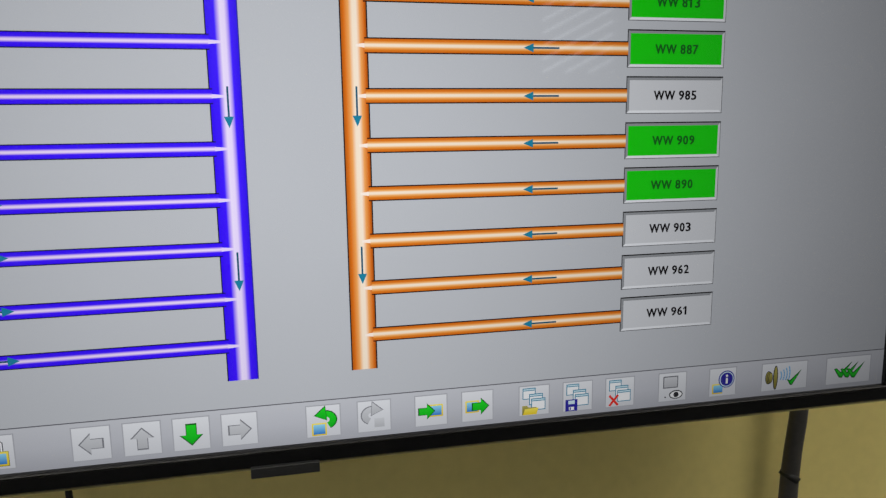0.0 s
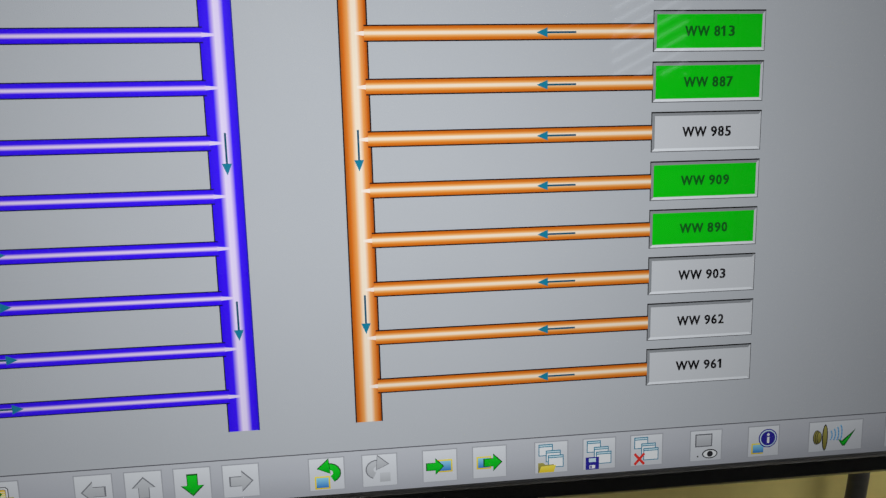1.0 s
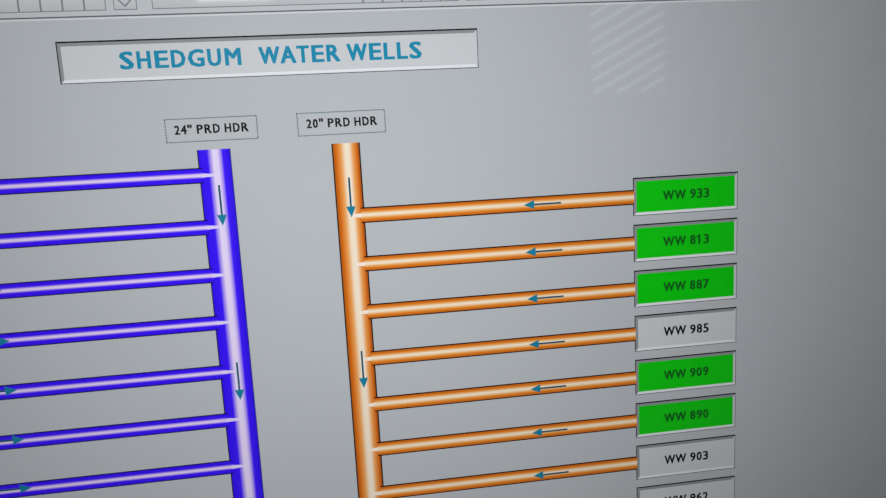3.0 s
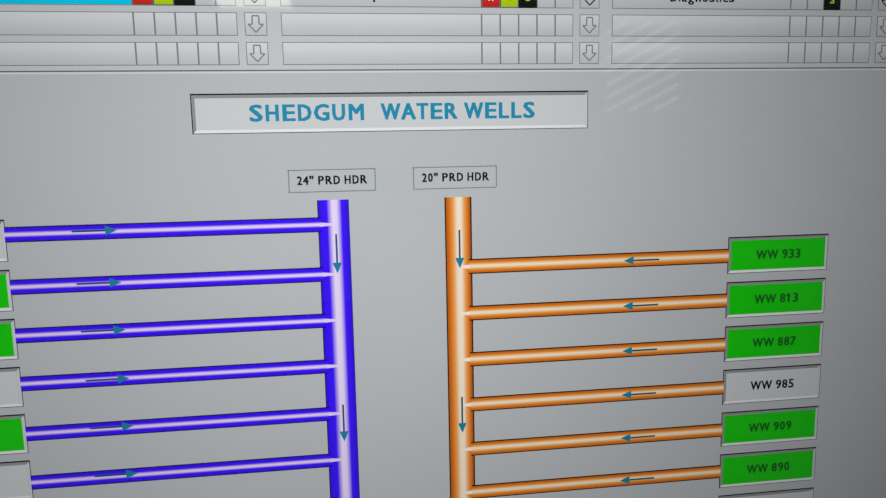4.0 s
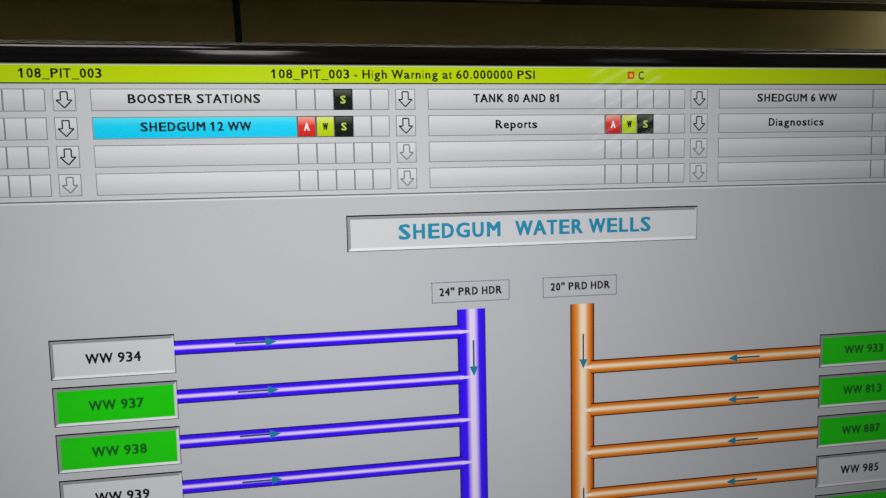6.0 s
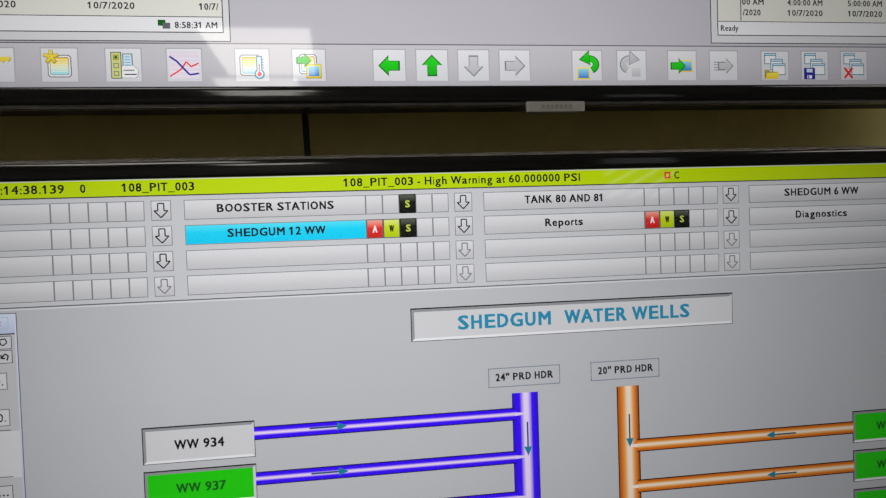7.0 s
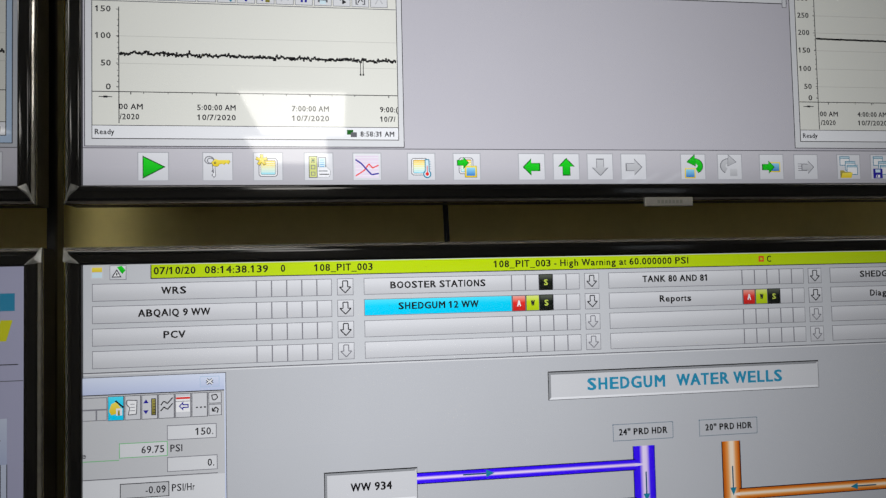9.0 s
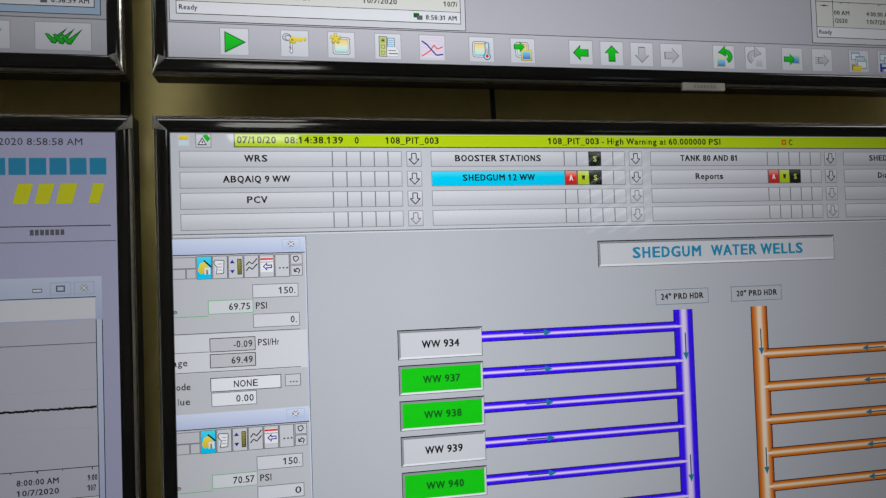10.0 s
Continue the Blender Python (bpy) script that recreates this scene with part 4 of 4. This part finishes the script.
MENU = [[("WRS", (116, 154), {}), ("ABQAIQ 9 WW", (81, 190.5), {}), ("PCV", (119, 152.5), {}), ("", 0, {})],
        [("BOOSTER STATIONS", (477.6, 638), {2: "S"}), ("SHEDGUM 12 WW", (490.3, 625.3), {0: "A", 1: "W", 2: "S"}), ("", 0, {}), ("", 0, {})],
        [("TANK 80 AND 81", (917, 1038), {}), ("Reports", (947.3, 1006), {0: "A", 1: "W", 2: "S"}), ("", 0, {}), ("", 0, {})],
        [("SHEDGUM 6 WW", (1336, 1464.6), {1: "W", 2: "S"}), ("Diagnostics", (1355, 1444), {2: "S"}), ("", 0, {}), ("", 0, {})]]
for g, column in enumerate(MENU):
    for r, (word, span, tags) in enumerate(column):
        menu(main, 13 + 421 * g, 29.5 + 34.8 * r, word, span, tags, r < (3 if g == 0 else 2), word == "SHEDGUM 12 WW")

p = Piece("title_plate", main)
sunk_plate(p, 743, 197, 1244, 243, PLATE, 3.8)
p.text("SHEDGUM", 811, 952, 229.6, 20.5, TITLE, bold=0.88).text("WATER WELLS", 973, 1173, 229.6, 20.5, TITLE, bold=0.88)
p.done("sunken grey plate with teal title lettering")
for word, a, ta in (("24\" PRD HDR", 854, 865), ("20\" PRD HDR", 1012, 1023.5)):
    p = Piece("header_label", main)
    p.rect(a, 290, a + 110, 319, BG, 1)
    for k in range(32):
        b = a + 3.45 * k
        p.rect(b, 290, b + 2, 291.3, TEAL_DARK, 2).rect(b, 317.7, b + 2, 319, TEAL_DARK, 2)
    for k in range(8):
        b = 291 + 3.45 * k
        p.rect(a, b, a + 1.3, b + 2, TEAL_DARK, 2).rect(a + 108.7, b, a + 110, b + 2, TEAL_DARK, 2)
    p.text(word, ta, ta + 88, 309.3, 11, INK, bold=0.78)
    p.done("grey label with a dashed teal outline")

LEFT_PIPES = (360.3, 425, 486, 547.6, 613, 677.8, 742.4, 805.5, 871.6, 934.4)
LEFT_ARROWS = (358.7, 424, 484.4, 547.8, 610.8, 675.2, 740, 804, 870, 933)
RIGHT_PIPES = (422.4, 485.7, 549.5, 613, 676.6, 739.8, 803.2, 867.2, 932.6)
p = Piece("main_pipe", main)
p.rect(890, 329, 928, 982, TRUNK_B, 2)
p.done("thick blue header pipe")
for a in (889.4, 928):
    Piece("pipe_edge", main).rect(a - 0.7, 329, a + 0.7, 982, INK if a < 900 else ICON_NAVY, 3).done()
p = Piece("main_pipe", main)
p.rect(1053, 330, 1087, 981, TRUNK_O, 2)
p.done("thick orange header pipe")
for a in (1053, 1087):
    Piece("pipe_edge", main).rect(a - 0.8, 330, a + 0.8, 981, INK, 3).done()
for k, (number, on) in enumerate((("934", 0), ("937", 1), ("938", 1), ("939", 0), ("940", 1), ("941", 0), ("", 0), ("", 0), ("", 0), ("", 0))):
    c = LEFT_PIPES[k]
    p = Piece("branch_pipe", main)
    p.rect(515, c - 9.6, 893, c + 9.6, INK, 3).rect(515, c - 8.4, 893, c + 8.4, PIPE_B, 4)
    p.poly([(892, c - 2.6), (907, c - 1.5), (907, c + 1.5), (892, c + 2.6)], HI_B, 5)
    p.done("thin blue branch pipe")
    well(main, 366, 343.5 + 61.2 * k, number, on)
    flow_arrow(main, 592, LEFT_ARROWS[k], 645, LEFT_ARROWS[k])
for k, (number, on) in enumerate((("933", 1), ("813", 1), ("887", 1), ("985", 0), ("909", 1), ("890", 1), ("903", 0), ("962", 0), ("961", 0))):
    c = RIGHT_PIPES[k]
    p = Piece("branch_pipe", main)
    p.rect(1083, c - 10.1, 1450, c + 10.1, INK, 3).rect(1083, c - 8.5, 1450, c + 8.5, PIPE_O, 4)
    p.poly([(1083, c - 2.8), (1072, c - 1.4), (1072, c + 1.4), (1083, c + 2.8)], HI_O, 5)
    p.done("thin orange branch pipe")
    well(main, 1450, 398 + 63.5 * k, number, on)
    flow_arrow(main, 1348, c + 0.6, 1297, c + 0.6)
for v in (373, 601, 810):
    flow_arrow(main, 911, v, 911, v + 51)
    flow_arrow(main, 1071, v, 1071, v + 51)
faceplate(main, 175, "69.75", "0.")
faceplate(main, 459, "70.57", "0")
toolbar(main, [(u, {"left_on": "left", "down": "down_on"}.get(k, k)) for u, k in TOOLS + NAVIGATE], -8, 1019.5, BG_TOOL_COOL)


# ---- trend pictures ----
def trend_window(sc, u0, v0, u1, v1, axis, marks, times, level, clock, fill, seed, dip=None, tools=True, rim=None):
    """A chart window: frame, small tool row, axis with figures, a restless black curve, time captions and a status line."""
    p = Piece("trend_window", sc)
    p.rect(u0, v0, u1, v1, INK_SOFT, 2).rect(u0 + 1.2, v0, u1 - 1.2, v1 - 1.2, rim or AERO, 3)
    a0, a1, b1 = u0 + 11, u1 - 9, v1 - 12
    p.rect(a0, v0, a1, b1, INK_SOFT, 4).rect(a0 + 1.2, v0, a1 - 1.2, b1 - 1.2, fill, 5)
    ax, zero, peak = axis, marks[0][1], marks[-1][1]
    p.rect(ax - 0.7, peak - 4, ax + 0.7, zero + 58, INK_SOFT, 6).rect(a0, zero + 7, a1, zero + 8.3, INK_SOFT, 6)
    p.rect(a0, peak - 14, a1, peak - 12.8, GREY_LINE, 6)
    for word, v in marks:
        w = 7.5 * len(word)
        p.text(word, ax - 12 - w, ax - 12, v + 4.5, 9.5, INK_SOFT, 7, bold=0.5).rect(ax - 4, v - 0.5, ax, v + 0.6, INK_SOFT, 7)
        if v not in (zero, peak):
            p.rect(ax, v - 0.5, a1 - 2, v + 0.5, GRIDLINE, 6)
    for k in range(int((zero - peak) / 9)):
        p.rect(ax - 2.5, zero - 9 * k, ax, zero - 9 * k + 1, INK_SOFT, 7)
    p.line([(ax - 30, zero + 16), (ax - 10, zero + 16)], 1.3, INK_SOFT, 7).rect(ax - 23, zero + 14.4, ax - 17, zero + 17.6, INK_SOFT, 8)
    for k in range(1, int((a1 - ax) / 37)):
        p.rect(ax + 37 * k, zero + 8, ax + 37 * k + 1, zero + 10.6, INK_SOFT, 7)
    rng = random.Random(seed)
    step, u, v, run = 1.3, ax + 1, level[0], []
    while u < a1 - 2:
        f = (u - ax) / (a1 - ax)
        mid = level[0] + (level[1] - level[0]) * f
        v = mid + (v - mid) * 0.3 + rng.gauss(0, level[2])
        run.append((u, v))
        u += step
    for k, (a, b) in enumerate(run[:-1]):
        p.rect(a, min(b, run[k + 1][1]) - 1.5, a + step + 0.3, max(b, run[k + 1][1]) + 1.5, INK, 8)
    if dip:
        for a in (-3, 1.5):
            p.line([(dip + a, level[1]), (dip + a, level[1] + 24)], 1.1, INK_SOFT, 9).rect(dip + a - 1.4, level[1] + 22, dip + a + 1.4, level[1] + 25, INK, 9)
    st = b1 - 21
    p.rect(a0, st - 1, a1, st, INK_SOFT, 7).rect(a0 + 1.2, st, a1 - 1.2, b1 - 1.2, FIELD_WHITE, 7)
    for word, day, a, w in times:
        p.text(word, a, a + w, st - 26, 9, INK_SOFT, 8, bold=0.5).text(day, a + 1, a + (w if len(day) > 7 else w * 0.85), st - 10, 9, INK_SOFT, 8, bold=0.5)
        p.rect(a + w * 0.5 - 0.7, zero + 8, a + w * 0.5 + 0.7, zero + 12, INK_SOFT, 8)
    p.text("Ready", a0 + 5, a0 + 34, st + 14, 8.5, INK_SOFT, 8, bold=0.5)
    p.text(clock, a1 - 64, a1 - 8, st + 15, 8.5, INK_SOFT, 8, bold=0.5)
    p.rect(a1 - 86, st + 4, a1 - 76, st + 12, GREEN_EDGE, 8).rect(a1 - 80, st + 8, a1 - 70, st + 16, GREY_LINE, 9)
    if tools:
        y, pitch = peak - 36, (a1 - a0 - 20) / 15
        for k in range(15):
            a = a0 + 10 + k * pitch
            p.rect(a - 3, y - 3, a + pitch - 5, y + 20, GREY_PALE, 6.5).rect(a - 2, y - 2, a + pitch - 6, y + 19, FIELD, 7)
            c, d = a + pitch / 2 - 4, y + 8.5
            if k == 1:
                p.rect(c - 7, y + 1, c + 7, y + 17, ICON_NAVY, 8).rect(c - 5.5, y + 2.5, c + 5.5, y + 13, ICON_PALE, 8.5).poly([(c - 4, y + 9), (c + 4, y + 9), (c, y + 14)], ICON_NAVY, 9)
            elif k in (2, 3, 4, 5):
                way = 1 if k > 3 else -1
                for q in (-3, 4) if k in (3, 4) else (0,):
                    p.poly([(c + q + way * 5, d), (c + q - way * 3, d - 6), (c + q - way * 3, d + 6)], ICON_GREY, 8 + 0.1 * q)
                if k in (2, 5):
                    p.rect(c + way * 6 - 1, d - 6, c + way * 6 + 1, d + 6, ICON_GREY, 8)
            elif k == 6:
                p.disc(c - 1, d - 2, 7, ICON_TEAL, 8).disc(c - 1, d - 2, 5, FIELD_WHITE, 8.5).line([(c + 3, d + 3), (c + 8, d + 9)], 3, ICON_TEAL, 9).rect(c - 3, d - 4, c + 1, d, GREEN_ICON, 9.5)
            elif k == 7:
                for x, z in ((1, 0), (-1, 0), (0, 1), (0, -1)):
                    p.poly([(c + 9 * x, d + 9 * z), (c + 4 * x - 4 * z, d + 4 * z - 4 * x), (c + 4 * x + 4 * z, d + 4 * z + 4 * x)], ICON_NAVY, 8)
                p.rect(c - 2, d - 2, c + 2, d + 2, ICON_NAVY, 8)
            elif k == 8:
                p.rect(c, y + 1, c + 7, y + 17, ICON_OLIVE, 8).line([(c - 5, y + 3), (c - 5, y + 14)], 2, ICON_NAVY, 8).poly([(c - 9, y + 11), (c - 1, y + 11), (c - 5, y + 16)], ICON_NAVY, 8.5)
            elif k == 10:
                p.rect(c - 5, y + 2, c - 1.5, y + 15, ICON_NAVY, 8).rect(c + 1.5, y + 2, c + 5, y + 15, ICON_NAVY, 8)
            elif k == 11:
                p.rect(c - 8, y + 7, c + 8, y + 14, GREY_LINE, 8).rect(c - 5, y + 2, c + 5, y + 8, FIELD_WHITE, 8.5).rect(c - 5, y + 11, c + 5, y + 17, ICON_PALE, 8.5)
            elif k == 12:
                p.poly([(c - 8, d - 2), (c - 1, d - 7), (c - 1, d + 2)], GREY_LINE, 8).poly([(c + 8, d + 4), (c + 1, d - 1), (c + 1, d + 8)], INK_SOFT, 8)
            elif k == 13:
                for x in (-1, 1):
                    p.rect(c + 7 * x - 1, y + 2, c + 7 * x + 1, y + 16, GREY_LINE, 8).rect(c + 5 * x - 1.5, y + 2, c + 5 * x + 1.5, y + 3.6, GREY_LINE, 8.2).rect(c + 5 * x - 1.5, y + 14.4, c + 5 * x + 1.5, y + 16, GREY_LINE, 8.2)
                p.line([(c - 4, y + 13), (c, y + 6), (c + 4, y + 11)], 1.6, INK_SOFT, 9)
            else:
                p.line([(c - 6, d + 6), (c, d - 5), (c + 6, d + 5)], 1.8, ICON_GREY, 8)
    p.done("open chart window with a black trend curve")


upper = display(0.0, 1.678, "black-rimmed wall display showing trend chart windows")
Piece("picture_ground", upper).rect(0, 0, 1920, 1018.5, BG_UPPER, 0.5).done("lavender grey picture ground")
trend_window(upper, 2, 560, 506, 1017, 54, (("0", 922), ("50", 884), ("100", 840), ("150", 797)),
             (("00 AM", "/2020", 54, 36), ("5:00:00 AM", "10/7/2020", 173, 60), ("7:00:00 AM", "10/7/2020", 322, 60), ("9:00:(", "10/7/", 466, 30)), (868, 872, 1.6), "8:58:31 AM", CHART, 3, 438, rim=FIELD)
trend_window(upper, 1218, 520, 1735, 1015, 1268, (("0", 922), ("50", 901), ("100", 868), ("150", 834), ("200", 801), ("250", 769), ("300", 737)),
             (("00 AM", "/2020", 1270, 36), ("4:00:00 AM", "10/7/2020", 1346, 60), ("5:00:00 AM", "10/7/2020", 1450, 60), ("6:00:00 AM", "10/7/2020", 1554, 60)), (812, 816, 0.25), "8:58:31 AM", CHART, 5, rim=FIELD)
p = Piece("trend_window", upper)
p.rect(640, 560, 1214, 749, INK_SOFT, 2).rect(641.2, 560, 1212.8, 747.6, FIELD, 3).rect(1204, 735, 1213, 756, GREY_LINE, 4).rect(1205, 736, 1212, 755, PLATE, 5)
p.done("lower edge of another pale window")
toolbar(upper, [(u, {"left": "left_on", "up": "up_on", "leave": "leave_off"}.get(k, k)) for u, k in TOOLS + NAVIGATE], 0, 1018.5)

LX = -0.052 - W   # the neighbouring column
side_low = display(LX, 1.60 - H, "black-rimmed wall display showing a lavender overview picture")
u_at = lambda u: u + 82 + 1920
p = Piece("overview_page", side_low)
p.rect(0, 0, 1920, 1080, BG_COOL, 1).rect(0, 149, u_at(-93), 150.5, INK_SOFT, 2).rect(0, 174, u_at(-86), 175.3, GREY_LINE, 2)
p.text("10/7/2020 8:58:58 AM", u_at(-290), u_at(-133), 20.6, 11, INK_SOFT, 3, bold=0.1)
for k in range(7):
    p.rect(u_at(-212) + 7.4 * k, 155, u_at(-212) + 7.4 * k + 5.6, 164, GREY_LINE, 3)
p.done("lavender grey page with date line")
p = Piece("maker_logo", side_low)
for k in range(7):
    a = u_at(-300) + k * 29.5
    p.rect(a, 41, a + 25, 68, LOGO_TEAL, 3)
p.done("row of teal blocks in place of a logo")
p = Piece("product_logo", side_low)
for a, w in ((-236, 27), (-205, 27), (-174, 30), (-126, 22)):
    b = u_at(a)
    p.poly([(b, 114), (b + w - 6, 114), (b + w + 3, 82), (b + 8, 82)], LOGO_YELLOW, 3)
p.done("yellow slanted blocks in place of a logo")
trend_window(side_low, u_at(-900), 300, u_at(-108), 612, u_at(-800), (("0", 524), ("50", 470), ("100", 410), ("150", 350)),
             (("7:00:00 AM", "10/7/2020", u_at(-400), 60), ("8:00:00 AM", "10/7/2020", u_at(-236), 60), ("9:00", "10/7", u_at(-134), 14)), (440, 438, 0.5), "8:58:58 AM", CHART_GREY, 8, tools=False, rim=SKYBLUE)
p = Piece("window_caption", side_low)
p.rect(u_at(-900), 231, u_at(-108), 300, SKYBLUE, 9).rect(u_at(-900), 263, u_at(-117), 264.3, INK_SOFT, 10).rect(u_at(-895), 265, u_at(-118), 298, FIELD_WHITE, 10).outline(u_at(-184), 239, u_at(-153), 259, 1.2, AERO, 10).outline(u_at(-149), 239, u_at(-119), 259, 1.2, AERO, 10)
p.rect(u_at(-209), 248, u_at(-195), 254, GREY_LINE, 11).rect(u_at(-208), 249.4, u_at(-196), 252.6, WHITE, 12).outline(u_at(-175), 244, u_at(-162), 254, 2, GREY_LINE, 11)
for w, mat, k in ((4.0, GREY_LINE, 11), (2.2, WHITE, 12)):
    p.line([(u_at(-139), 244), (u_at(-129), 254)], w, mat, k).line([(u_at(-129), 244), (u_at(-139), 254)], w, mat, k + 0.4)
p.done("pale blue window caption bar")

side_up = display(LX - 0.0062, 1.678, "black-rimmed wall display showing a trend window and toolbar")
trend_window(side_up, u_at(-890), 560, u_at(-92), 1013, u_at(-800), (("0", 922), ("50", 884), ("100", 840), ("150", 797)),
             (("7:00:00 AM", "10/7/2020", u_at(-400), 60), ("8:00:00 AM", "10/7/2020", u_at(-256), 60), ("9:00", "10/7", u_at(-134), 14)), (868, 870, 1.2), "8:58:59 AM", CHART, 12, tools=False)
toolbar(side_up, TOOLS + NAVIGATE, -8, 1018.5)


# ---- behind the displays ----
def mount_rail(x):
    r = new("mount_rail")
    r.location = (x, 0.13, 0.7)
    tagged(r, "black steel mounting rail fixed to the wall", "bracket", "mounting rails")
    bm = box(-0.0055, 0.0055, -0.042, -0.02, 0, 1.75, 0.002)
    part("upright", bm, STEEL, r)
    for z in (0.35, 1.45):
        part("wall_arm", box(-0.004, 0.004, -0.0205, 0.02, z, z + 0.04, 0.001), STEEL, r)
    return r


mount_rail(-0.0628)


def cable(name, points, radius, mat, label, cat="cable", bands=()):
    c = new(name)
    c.location = points[-1]
    tagged(c, label, cat)
    o = Vector(points[-1])
    part("sleeve", tube([Vector(p) - o for p in points], radius), mat, c)
    for i, tilt in bands:
        q = Vector(points[i]) - o
        r = (radius[i] if isinstance(radius, list) else radius) + 0.0012
        bm = tube([(0, 0, -0.0042), (0, 0, 0.0042)], r)
        bmesh.ops.transform(bm, matrix=Matrix.Translation(q) @ Matrix.Rotation(radians(tilt), 4, "Y"), verts=bm.verts)
        part("cable_tie", bm, RUBBER, c, "black cable tie")
    return c


cable("hanging_cable", [(0.364 + 0.0026 * k + 0.002 * math.sin(k * 0.9), 0.1, 2.2 - k * 0.1) for k in range(22)], 0.0032, RUBBER, "thin black cable hanging behind the displays")
HOSE_X = 1.2205
cable("cable_hose", [(HOSE_X + 0.009 - 0.0022 * k, 0.122, 1.15 - 0.0535 * k) for k in range(7)] + [(HOSE_X - 0.0065, 0.124, 0.79), (HOSE_X - 0.008, 0.125, 0.754), (HOSE_X - 0.0085, 0.125, 0.716), (HOSE_X - 0.0085, 0.125, 0.68), (HOSE_X - 0.007, 0.125, 0.5), (HOSE_X, 0.125, 0.3), (HOSE_X, 0.125, 0.06)],
      [0.0105] * 8 + [0.011, 0.0112, 0.012, 0.014, 0.0165, 0.0165], HOSE, "grey corrugated cable sleeve with black ties on the wall", bands=((8, 33), (9, 30)))
